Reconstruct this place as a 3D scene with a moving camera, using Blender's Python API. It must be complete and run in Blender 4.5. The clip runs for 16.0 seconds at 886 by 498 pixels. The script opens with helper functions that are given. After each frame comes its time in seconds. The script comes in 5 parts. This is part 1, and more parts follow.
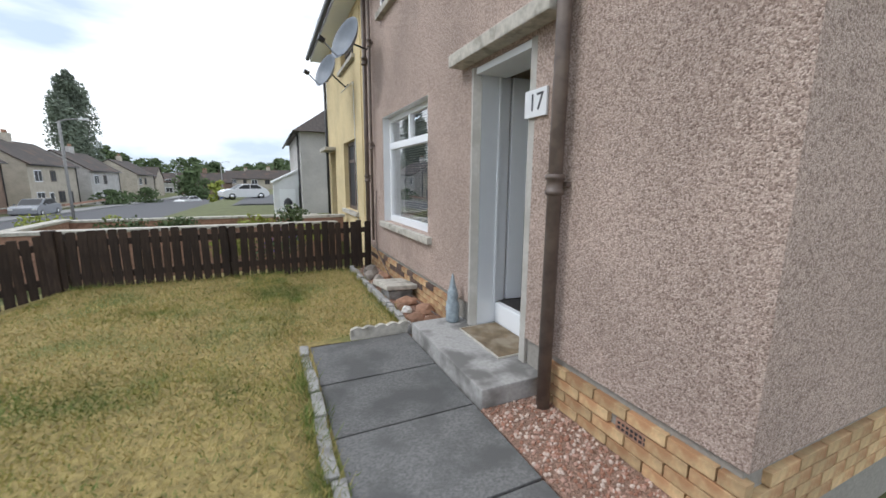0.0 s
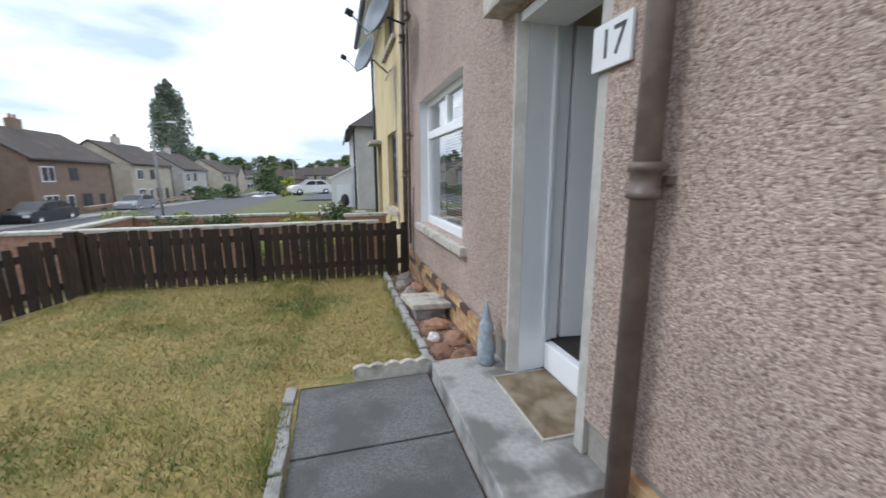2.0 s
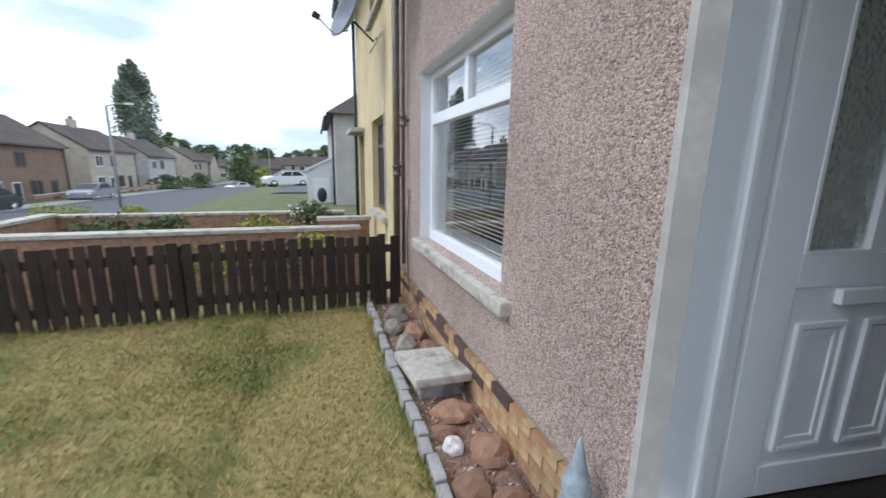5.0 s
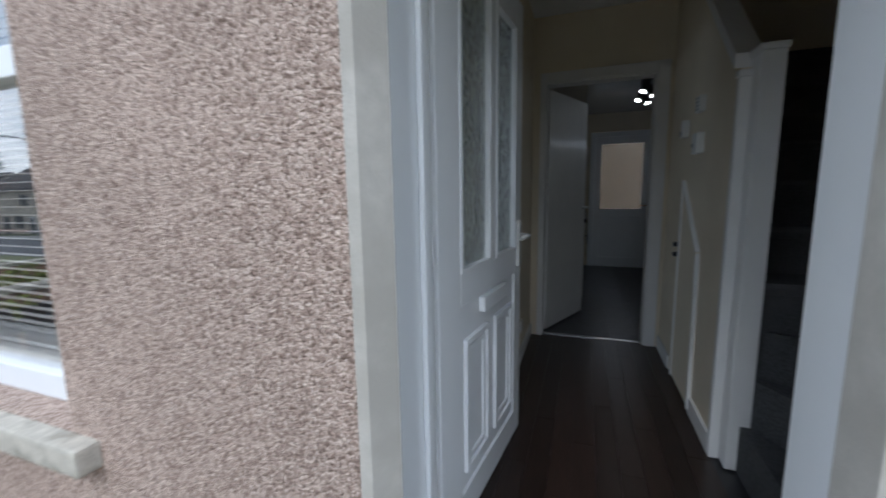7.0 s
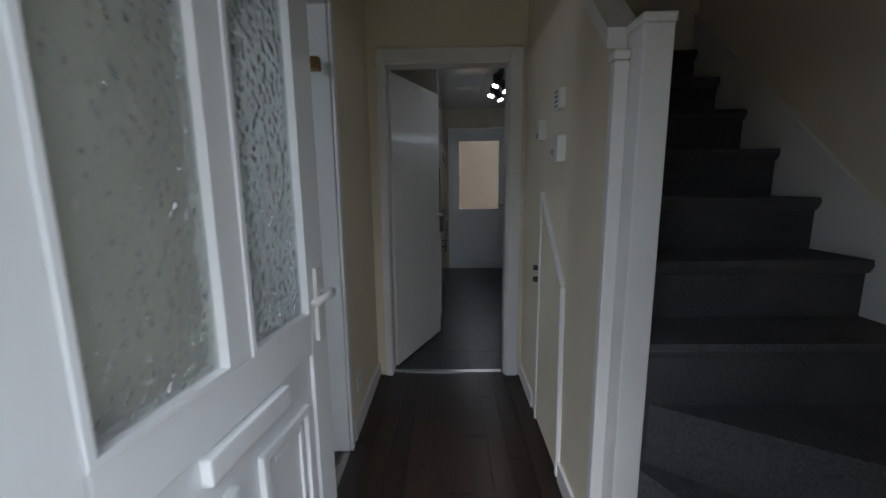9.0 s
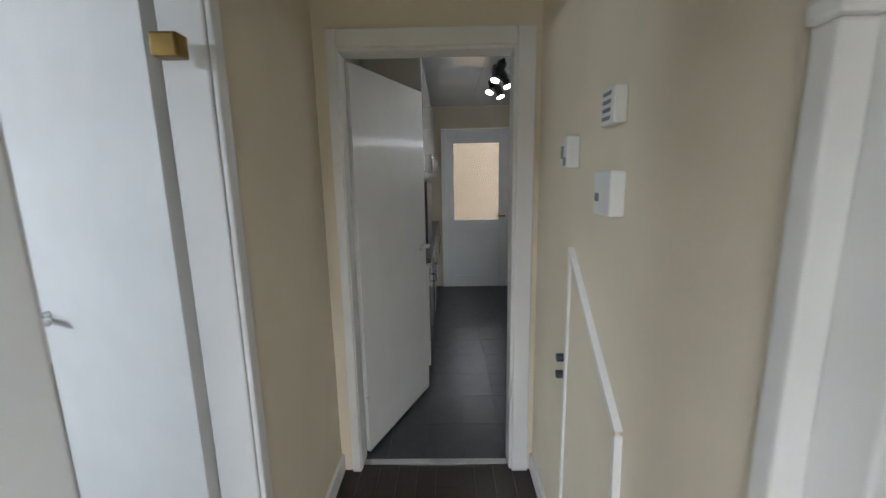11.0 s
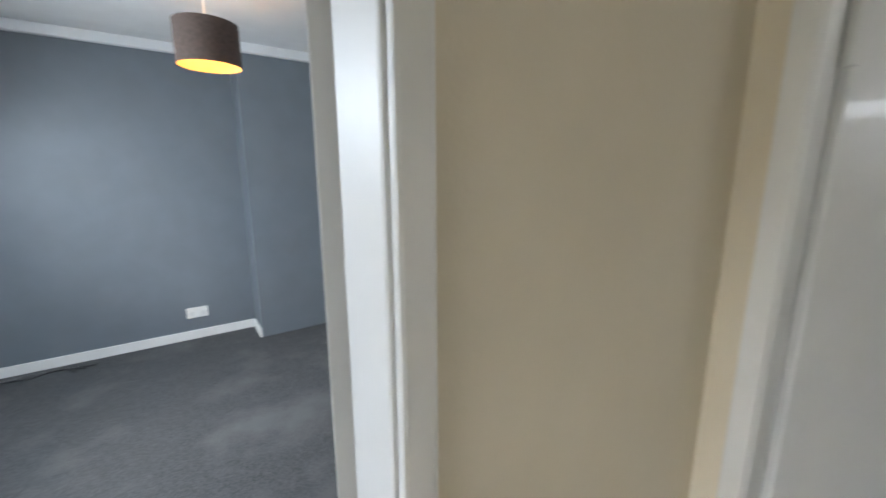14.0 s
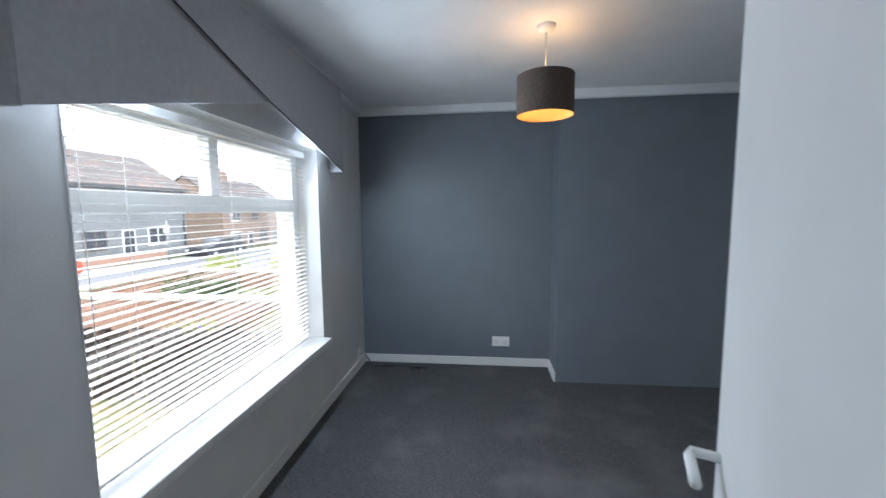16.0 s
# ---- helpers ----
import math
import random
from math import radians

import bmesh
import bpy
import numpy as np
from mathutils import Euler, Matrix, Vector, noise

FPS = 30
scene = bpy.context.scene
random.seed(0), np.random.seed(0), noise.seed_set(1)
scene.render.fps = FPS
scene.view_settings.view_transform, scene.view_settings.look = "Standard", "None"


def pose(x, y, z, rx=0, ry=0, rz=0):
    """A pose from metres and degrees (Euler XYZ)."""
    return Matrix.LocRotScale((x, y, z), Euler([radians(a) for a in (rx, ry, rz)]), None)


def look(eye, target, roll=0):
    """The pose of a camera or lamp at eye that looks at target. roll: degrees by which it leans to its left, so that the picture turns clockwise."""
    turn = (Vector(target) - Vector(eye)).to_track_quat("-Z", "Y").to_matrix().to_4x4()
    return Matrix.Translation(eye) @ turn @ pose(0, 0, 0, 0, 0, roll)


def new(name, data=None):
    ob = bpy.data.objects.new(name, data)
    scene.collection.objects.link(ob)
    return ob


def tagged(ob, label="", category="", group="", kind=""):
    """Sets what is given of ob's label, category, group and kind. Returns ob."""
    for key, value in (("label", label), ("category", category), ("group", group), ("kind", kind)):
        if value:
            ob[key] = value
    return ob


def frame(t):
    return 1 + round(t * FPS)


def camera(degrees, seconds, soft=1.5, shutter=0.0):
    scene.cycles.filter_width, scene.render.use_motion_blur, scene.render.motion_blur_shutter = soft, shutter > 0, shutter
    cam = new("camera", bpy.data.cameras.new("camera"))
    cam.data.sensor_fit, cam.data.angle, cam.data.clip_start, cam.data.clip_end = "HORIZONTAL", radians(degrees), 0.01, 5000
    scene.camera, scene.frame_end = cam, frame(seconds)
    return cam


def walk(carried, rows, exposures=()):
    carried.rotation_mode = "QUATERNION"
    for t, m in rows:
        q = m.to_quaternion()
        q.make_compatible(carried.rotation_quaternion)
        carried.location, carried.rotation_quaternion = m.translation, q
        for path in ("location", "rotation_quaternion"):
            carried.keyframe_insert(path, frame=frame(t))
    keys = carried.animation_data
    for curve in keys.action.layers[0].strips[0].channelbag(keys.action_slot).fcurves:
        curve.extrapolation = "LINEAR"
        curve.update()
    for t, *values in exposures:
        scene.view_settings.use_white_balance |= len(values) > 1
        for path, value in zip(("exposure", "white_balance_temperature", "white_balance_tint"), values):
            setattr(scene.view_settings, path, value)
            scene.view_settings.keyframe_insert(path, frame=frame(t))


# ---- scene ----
cam = camera(97.4, 16.0, shutter=0.4)
PATH = [
    (0, (-1.612, 0.976, 1.371), (-0.8, 2.77, 1.022), 0.4),
    (0.5, (-1.415, 1.106, 1.389), (-0.557, 2.875, 1.023), 1.2),
    (1, (-1.237, 1.292, 1.371), (-0.419, 3.079, 0.998), 1.3),
    (1.5, (-1.11, 1.519, 1.378), (-0.401, 3.358, 1.04), 0.3),
    (2, (-1.049, 1.73, 1.372), (-0.534, 3.626, 0.996), -0.2),
    (2.5, (-1.009, 1.928, 1.376), (-0.824, 3.881, 0.987), 0.3),
    (3, (-1.003, 2.199, 1.362), (-0.941, 4.152, 0.936), 0.1),
    (5.5, (-0.859, 3.294, 1.44), (0.032, 5.042, 1.053), 0.0),
    (6, (-0.747, 3.423, 1.434), (0.491, 4.955, 1.089), -1.1),
    (6.5, (-0.668, 3.506, 1.417), (0.971, 4.616, 1.131), 0.3),
    (7, (-0.625, 3.564, 1.431), (1.238, 4.234, 1.153), -0.9),
    (7.5, (-0.523, 3.563, 1.431), (1.437, 3.85, 1.153), -0.2),
    (8, (-0.367, 3.51, 1.437), (1.61, 3.649, 1.171), 0.2),
    (8.5, (-0.187, 3.476, 1.438), (1.792, 3.574, 1.168), -0.0),
    (9, (0.106, 3.464, 1.533), (2.079, 3.5, 1.205), -0.6),
    (9.5, (0.249, 3.45, 1.595), (2.218, 3.433, 1.241), -1.1),
    (12, (1.221, 3.38, 1.761), (3.176, 3.584, 1.392), -0.8),
    (12.5, (1.361, 3.382, 1.769), (3.248, 3.942, 1.416), -0.1),
    (13, (1.484, 3.448, 1.756), (3.227, 4.363, 1.405), -1.2),
    (13.5, (1.577, 3.538, 1.763), (3.088, 4.805, 1.431), 0.6),
    (14, (1.627, 3.635, 1.766), (2.747, 5.246, 1.374), -0.2),
    (14.5, (1.656, 3.724, 1.77), (2.343, 5.572, 1.431), -0.2),
    (15, (1.646, 3.757, 1.767), (1.985, 5.706, 1.472), 0.7),
    (15.5, (1.605, 3.821, 1.768), (1.618, 5.807, 1.54), 0.3),
    (16, (1.56, 3.918, 1.805), (1.343, 5.896, 1.606), -0.5),
]
EXPOSURES = [(0, 0.56, 6150, 10), (1.5, 0.56, 6000, 10), (5.5, 0.7, 5750, 10), (8.0, 1.0, 5700, 8), (8.7, 1.4, 5900, 10), (9.7, 2.5, 6200, 10), (12.0, 3.2, 6400, 10), (13.0, 3.4, 6400, 10), (14.0, 3.9, 6350, 10), (14.5, 4.15, 6300, 10), (15.0, 3.7, 6200, 10), (16.0, 2.95, 6050, 10)]
walk(cam, [(t, look(eye, target, roll)) for t, eye, target, roll in PATH], EXPOSURES)

# ---- sky, sun and lamps ----
world = bpy.data.worlds.new("overcast")
scene.world = world
world.use_nodes = True
wn, wl = world.node_tree.nodes, world.node_tree.links
bg = wn["Background"]
bg.inputs["Strength"].default_value = 1.0
sky = wn.new("ShaderNodeTexSky")
sky.sky_type, sky.sun_disc = "NISHITA", False
sky.sun_elevation, sky.sun_rotation = radians(48), radians(278)
skyscale = wn.new("ShaderNodeVectorMath")
skyscale.operation = "SCALE"
skyscale.inputs["Scale"].default_value = 0.11
wl.new(sky.outputs["Color"], skyscale.inputs[0])
wtc = wn.new("ShaderNodeTexCoord")
wmap = wn.new("ShaderNodeMapping")
wmap.inputs["Scale"].default_value = (1.0, 1.0, 3.2)
wl.new(wtc.outputs["Generated"], wmap.inputs["Vector"])
wno = wn.new("ShaderNodeTexNoise")
wno.inputs["Scale"].default_value, wno.inputs["Detail"].default_value = 2.2, 6
wl.new(wmap.outputs["Vector"], wno.inputs["Vector"])
wr = wn.new("ShaderNodeValToRGB")
wr.color_ramp.elements[0].position, wr.color_ramp.elements[0].color = 0.38, (0.5, 0.58, 0.68, 1)
wr.color_ramp.elements[1].position, wr.color_ramp.elements[1].color = 0.56, (1.08, 1.09, 1.1, 1)
wl.new(wno.outputs["Fac"], wr.inputs["Fac"])
wm = wn.new("ShaderNodeMix")
wm.data_type = "RGBA"
wm.inputs["Factor"].default_value = 0.88
wl.new(skyscale.outputs["Vector"], wm.inputs["A"])
wl.new(wr.outputs["Color"], wm.inputs["B"])
wl.new(wm.outputs["Result"], bg.inputs["Color"])

sun = new("sun", bpy.data.lights.new("sun", "SUN"))
sun.data.energy, sun.data.angle, sun.data.color = 0.9, radians(20), (1.0, 0.97, 0.93)
sun.matrix_world = look((-18, 5.5, 20), (0, 3, 0))


def area(name, eye, target, sx, sy, watts, colour=(0.9, 0.95, 1.0)):
    l = new(name, bpy.data.lights.new(name, "AREA"))
    l.data.shape, l.data.size, l.data.size_y, l.data.energy, l.data.color = "RECTANGLE", sx, sy, watts, colour
    l.matrix_world = look(eye, target)
    return l


area("kitchen_window_daylight", (4.3, 1.95, 1.75), (4.3, 4.0, 1.2), 1.0, 0.8, 5.0)
area("living_window_daylight", (0.375, 5.83, 2.2), (2.3, 5.83, 0.9), 1.6, 0.07, 4.8, (0.78, 0.89, 1.0))

# ---- materials ----
def mat(name, colour, rough=0.6, scale=8.0, vary=0.12, bump=0.0, bscale=60.0, metal=0.0, second=None, sfac=(0.45, 0.62), sscale=2.0, kind="noise", coat=0.0, rand=0.0, stretch=(1, 1, 1)):
    """Procedural surface: base colour, fine and broad variation, relief."""
    m = bpy.data.materials.new(name)
    m.use_nodes = True
    n, l = m.node_tree.nodes, m.node_tree.links
    p = n["Principled BSDF"]
    p.inputs["Roughness"].default_value, p.inputs["Metallic"].default_value = rough, metal
    p.inputs["Coat Weight"].default_value = coat
    tc = n.new("ShaderNodeTexCoord")
    mp = n.new("ShaderNodeMapping")
    mp.inputs["Scale"].default_value = stretch
    l.new(tc.outputs["Object"], mp.inputs["Vector"])
    fine = n.new("ShaderNodeTexNoise")
    fine.inputs["Scale"].default_value, fine.inputs["Detail"].default_value = scale, 8
    l.new(mp.outputs["Vector"], fine.inputs["Vector"])
    ramp = n.new("ShaderNodeValToRGB")
    ramp.color_ramp.elements[0].position, ramp.color_ramp.elements[1].position = 0.3, 0.7
    ramp.color_ramp.elements[0].color = (*[c * (1 - vary) for c in colour], 1)
    ramp.color_ramp.elements[1].color = (*[min(1, c * (1 + vary)) for c in colour], 1)
    l.new(fine.outputs["Fac"], ramp.inputs["Fac"])
    out = ramp.outputs["Color"]
    if second:
        broad = n.new("ShaderNodeTexNoise")
        broad.inputs["Scale"].default_value, broad.inputs["Detail"].default_value = sscale, 5
        l.new(mp.outputs["Vector"], broad.inputs["Vector"])
        mr = n.new("ShaderNodeMapRange")
        mr.inputs["From Min"].default_value, mr.inputs["From Max"].default_value = sfac
        l.new(broad.outputs["Fac"], mr.inputs["Value"])
        mx = n.new("ShaderNodeMix")
        mx.data_type = "RGBA"
        mx.inputs["B"].default_value = (*second, 1)
        l.new(mr.outputs["Result"], mx.inputs["Factor"])
        l.new(out, mx.inputs["A"])
        out = mx.outputs["Result"]
    if rand:
        oi = n.new("ShaderNodeObjectInfo")
        rr = n.new("ShaderNodeMapRange")
        rr.inputs["To Min"].default_value, rr.inputs["To Max"].default_value = 1 - rand, 1 + rand
        l.new(oi.outputs["Random"], rr.inputs["Value"])
        hs = n.new("ShaderNodeHueSaturation")
        l.new(rr.outputs["Result"], hs.inputs["Value"])
        l.new(out, hs.inputs["Color"])
        out = hs.outputs["Color"]
    l.new(out, p.inputs["Base Color"])
    if bump:
        b = n.new("ShaderNodeBump")
        b.inputs["Strength"].default_value, b.inputs["Distance"].default_value = bump, 0.01
        if kind == "voronoi":
            v = n.new("ShaderNodeTexVoronoi")
            v.inputs["Scale"].default_value = bscale
            l.new(mp.outputs["Vector"], v.inputs["Vector"])
            l.new(v.outputs["Distance"], b.inputs["Height"])
        else:
            v = n.new("ShaderNodeTexNoise")
            v.inputs["Scale"].default_value, v.inputs["Detail"].default_value = bscale, 6
            l.new(mp.outputs["Vector"], v.inputs["Vector"])
            l.new(v.outputs["Fac"], b.inputs["Height"])
        l.new(b.outputs["Normal"], p.inputs["Normal"])
    return m


def harl_material(name, a, b, c, chip=70.0, bump=1.0):
    """Dry-dash render: stone chips of three tones set in mortar."""
    m = bpy.data.materials.new(name)
    m.use_nodes = True
    n, l = m.node_tree.nodes, m.node_tree.links
    p = n["Principled BSDF"]
    p.inputs["Roughness"].default_value = 0.9
    tc = n.new("ShaderNodeTexCoord")
    wob = n.new("ShaderNodeTexNoise")
    wob.inputs["Scale"].default_value, wob.inputs["Detail"].default_value = chip * 0.8, 3
    l.new(tc.outputs["Object"], wob.inputs["Vector"])
    add = n.new("ShaderNodeVectorMath")
    add.operation = "MULTIPLY_ADD"
    add.inputs[1].default_value = (0.016, 0.016, 0.016)
    l.new(wob.outputs["Color"], add.inputs[0])
    l.new(tc.outputs["Object"], add.inputs[2])
    v = n.new("ShaderNodeTexVoronoi")
    v.inputs["Scale"].default_value = chip
    l.new(add.outputs["Vector"], v.inputs["Vector"])
    sep = n.new("ShaderNodeSeparateColor")
    l.new(v.outputs["Color"], sep.inputs["Color"])
    ramp = n.new("ShaderNodeValToRGB")
    e = ramp.color_ramp.elements
    e[0].position, e[0].color = 0.0, (*a, 1)
    e[1].position, e[1].color = 1.0, (*c, 1)
    mid = e.new(0.5)
    mid.color = (*b, 1)
    l.new(sep.outputs["Red"], ramp.inputs["Fac"])
    big = n.new("ShaderNodeTexNoise")
    big.inputs["Scale"].default_value, big.inputs["Detail"].default_value = 1.3, 6
    l.new(tc.outputs["Object"], big.inputs["Vector"])
    mr = n.new("ShaderNodeMapRange")
    mr.inputs["From Min"].default_value, mr.inputs["From Max"].default_value = 0.3, 0.7
    mr.inputs["To Min"].default_value, mr.inputs["To Max"].default_value = 0.84, 1.12
    l.new(big.outputs["Fac"], mr.inputs["Value"])
    hs = n.new("ShaderNodeHueSaturation")
    l.new(mr.outputs["Result"], hs.inputs["Value"])
    l.new(ramp.outputs["Color"], hs.inputs["Color"])
    l.new(hs.outputs["Color"], p.inputs["Base Color"])
    inv = n.new("ShaderNodeMath")
    inv.operation = "SUBTRACT"
    inv.inputs[0].default_value = 1.0
    l.new(v.outputs["Distance"], inv.inputs[1])
    bp = n.new("ShaderNodeBump")
    bp.inputs["Strength"].default_value, bp.inputs["Distance"].default_value = bump, 0.014 * 60 / chip
    l.new(inv.outputs["Value"], bp.inputs["Height"])
    l.new(bp.outputs["Normal"], p.inputs["Normal"])
    return m


def glass_material(name, tint=(1, 1, 1), rough=0.0, mirror=1.0):
    """Clear sheet glass: see-through, with reflection by the angle."""
    m = bpy.data.materials.new(name)
    m.use_nodes = True
    n, l = m.node_tree.nodes, m.node_tree.links
    n.remove(n["Principled BSDF"])
    tr, gl, fr, mx = n.new("ShaderNodeBsdfTransparent"), n.new("ShaderNodeBsdfGlossy"), n.new("ShaderNodeLayerWeight"), n.new("ShaderNodeMixShader")
    tr.inputs["Color"].default_value = (*tint, 1)
    gl.inputs["Roughness"].default_value = rough
    pw, sc = n.new("ShaderNodeMath"), n.new("ShaderNodeMath")
    pw.operation, sc.operation = "POWER", "MULTIPLY_ADD"
    pw.inputs[1].default_value, sc.inputs[1].default_value, sc.inputs[2].default_value = 2.5, 0.9, 0.05
    fr.inputs["Blend"].default_value = 0.5
    l.new(fr.outputs["Facing"], pw.inputs[0])
    l.new(pw.outputs["Value"], sc.inputs[0])
    l.new(sc.outputs["Value"], mx.inputs["Fac"])
    l.new(tr.outputs["BSDF"], mx.inputs[1])
    l.new(gl.outputs["BSDF"], mx.inputs[2])
    l.new(mx.outputs["Shader"], n["Material Output"].inputs["Surface"])
    return m


def frosted_material(name, colour, scale, rough):
    """Patterned obscure glass: lets light through, scatters it."""
    m = bpy.data.materials.new(name)
    m.use_nodes = True
    n, l = m.node_tree.nodes, m.node_tree.links
    p = n["Principled BSDF"]
    p.inputs["Base Color"].default_value = (*colour, 1)
    p.inputs["Transmission Weight"].default_value = 0.85
    p.inputs["Roughness"].default_value = rough
    p.inputs["IOR"].default_value = 1.25
    tc = n.new("ShaderNodeTexCoord")
    v = n.new("ShaderNodeTexVoronoi")
    v.feature = "SMOOTH_F1"
    v.inputs["Scale"].default_value = scale
    l.new(tc.outputs["Object"], v.inputs["Vector"])
    b = n.new("ShaderNodeBump")
    b.inputs["Strength"].default_value, b.inputs["Distance"].default_value = 0.45, 0.02
    l.new(v.outputs["Distance"], b.inputs["Height"])
    l.new(b.outputs["Normal"], p.inputs["Normal"])
    return m


def glow_material(name, colour, strength):
    m = bpy.data.materials.new(name)
    m.use_nodes = True
    p = m.node_tree.nodes["Principled BSDF"]
    p.inputs["Base Color"].default_value = (*colour, 1)
    p.inputs["Emission Color"].default_value = (*colour, 1)
    p.inputs["Emission Strength"].default_value = strength
    return m


M_HARL = harl_material("pink_dry_dash", (0.25, 0.175, 0.14), (0.5, 0.38, 0.318), (0.66, 0.54, 0.465), 135)
M_YELLOW = harl_material("yellow_render", (0.6, 0.48, 0.26), (0.68, 0.55, 0.31), (0.72, 0.6, 0.36), 80, 0.3)
M_GREYHARL = harl_material("grey_render", (0.42, 0.4, 0.38), (0.5, 0.48, 0.46), (0.56, 0.54, 0.52), 60, 0.4)
M_BROWNHARL = harl_material("brown_render", (0.2, 0.14, 0.1), (0.25, 0.17, 0.125), (0.3, 0.21, 0.16), 60, 0.4)
M_DARKHARL = harl_material("slate_grey_render", (0.14, 0.14, 0.14), (0.18, 0.18, 0.18), (0.22, 0.22, 0.215), 60, 0.4)
M_CREAMHARL = harl_material("cream_render", (0.42, 0.37, 0.3), (0.48, 0.43, 0.35), (0.54, 0.48, 0.4), 60, 0.4)
M_CEMENT = mat("smooth_cement", (0.47, 0.45, 0.41), 0.85, 30, 0.08, 0.15, 120, second=(0.4, 0.38, 0.34), sscale=5)
M_WEATHERED = mat("weathered_concrete", (0.5, 0.47, 0.41), 0.9, 25, 0.15, 0.35, 90, second=(0.24, 0.22, 0.18), sscale=9, sfac=(0.5, 0.72))
M_STEP = mat("step_concrete", (0.37, 0.36, 0.345), 0.9, 40, 0.14, 0.3, 140, second=(0.17, 0.165, 0.155), sscale=4)
M_SLAB = mat("paving_slab", (0.15, 0.149, 0.145), 0.9, 70, 0.3, 0.5, 160, second=(0.1, 0.1, 0.097), sscale=3.5, rand=0.12)
M_UPVC = mat("white_upvc", (0.84, 0.86, 0.88), 0.28, 5, 0.02)
M_GLOSS = mat("white_gloss_paint", (0.74, 0.735, 0.72), 0.44, 6, 0.03, 0.06, 25, coat=0.08)
M_BEIGE = mat("magnolia_emulsion", (0.74, 0.665, 0.53), 0.75, 4, 0.04, 0.06, 120, second=(0.7, 0.625, 0.49), sscale=1.5)
M_LWHITE = mat("pale_emulsion", (0.66, 0.66, 0.65), 0.8, 4, 0.04, 0.06, 120)
M_BLUEGREY = mat("blue_grey_emulsion", (0.15, 0.172, 0.196), 0.5, 5, 0.05, 0.05, 120)
M_CEIL = mat("white_ceiling", (0.75, 0.76, 0.77), 0.85, 6, 0.03, 0.1, 80)
M_PIPE = mat("brown_painted_iron", (0.12, 0.09, 0.075), 0.45, 20, 0.15, 0.1, 60, second=(0.17, 0.13, 0.105), sscale=8)
M_FENCE = mat("dark_stained_timber", (0.024, 0.014, 0.009), 0.8, 30, 0.35, 0.5, 40, stretch=(6, 6, 0.7), second=(0.045, 0.028, 0.019), sscale=5, rand=0.3)
M_BRICK = mat("yellow_brick", (0.52, 0.37, 0.2), 0.9, 25, 0.2, 0.4, 90, second=(0.4, 0.22, 0.11), sscale=7, rand=0.22)
M_BRICKDARK = mat("dark_brick", (0.1, 0.065, 0.05), 0.9, 25, 0.2, 0.4, 90, rand=0.2)
M_MORTAR = mat("mortar", (0.3, 0.28, 0.25), 0.95, 40, 0.12, 0.3, 120)
M_REDBRICK = mat("red_brick", (0.33, 0.19, 0.13), 0.9, 14, 0.3, 0.4, 60)
M_SOIL = mat("soil", (0.13, 0.085, 0.06), 0.95, 40, 0.4, 0.8, 60)
M_GRAVELBED = mat("pink_gravel_bed", (0.3, 0.19, 0.14), 0.95, 90, 0.4, 1.0, 110, kind="voronoi")
M_STONES = [mat("gravel_" + c, k, 0.85, 30, 0.15) for c, k in (("pink", (0.42, 0.26, 0.2)), ("pale", (0.55, 0.44, 0.37)), ("rust", (0.3, 0.15, 0.1)))]
M_ROCK = mat("garden_rock", (0.27, 0.235, 0.2), 0.9, 12, 0.3, 0.6, 40, rand=0.25)
M_REDROCK = mat("red_sandstone", (0.3, 0.17, 0.11), 0.9, 12, 0.25, 0.6, 40, rand=0.2)
M_WHITEROCK = mat("white_pebble", (0.72, 0.7, 0.66), 0.6, 10, 0.06)
M_LAWN = mat("dry_lawn", (0.3, 0.235, 0.09), 0.95, 22, 0.35, 0.9, 120, second=(0.14, 0.16, 0.045), sscale=1.3, sfac=(0.5, 0.66))
M_BLADE = [mat("grass_" + c, k, 0.7, 2, 0.2) for c, k in (("straw", (0.48, 0.37, 0.15)), ("olive", (0.31, 0.27, 0.075)), ("green", (0.13, 0.18, 0.035)))]
M_ASPHALT = mat("asphalt", (0.1, 0.1, 0.105), 0.9, 30, 0.15, 0.2, 90)
M_PAVE = mat("pavement_concrete", (0.27, 0.265, 0.255), 0.9, 10, 0.12)
M_VERGE = mat("distant_grass", (0.12, 0.13, 0.05), 0.95, 3, 0.25)
M_ROOF = mat("roof_tile", (0.075, 0.062, 0.055), 0.9, 10, 0.3, 0.5, 12, second=(0.13, 0.085, 0.065), sscale=0.7, sfac=(0.52, 0.7))
M_LAMINATE = mat("dark_laminate", (0.018, 0.01, 0.0075), 0.3, 12, 0.35, 0.04, 60, stretch=(1, 8, 8), rand=0.25)
M_VINYL = mat("slate_vinyl", (0.03, 0.033, 0.037), 0.32, 9, 0.35, 0.12, 22, second=(0.05, 0.053, 0.058), sscale=3, rand=0.12)
M_CARPET = mat("grey_carpet", (0.072, 0.074, 0.078), 1.0, 90, 0.35, 0.7, 260, second=(0.12, 0.122, 0.126), sscale=2.6, sfac=(0.5, 0.72))
M_STAIRCARPET = mat("charcoal_carpet", (0.075, 0.077, 0.08), 1.0, 120, 0.35, 0.7, 260, second=(0.1, 0.1, 0.102), sscale=3)
M_GLASS = glass_material("window_glass")
M_FROST = frosted_material("obscure_glass", (0.8, 0.84, 0.82), 60, 0.22)
M_FROSTB = frosted_material("rippled_glass", (0.62, 0.61, 0.6), 24, 0.25)
M_CHROME = mat("satin_chrome", (0.6, 0.6, 0.6), 0.25, 5, 0.02, metal=1.0)
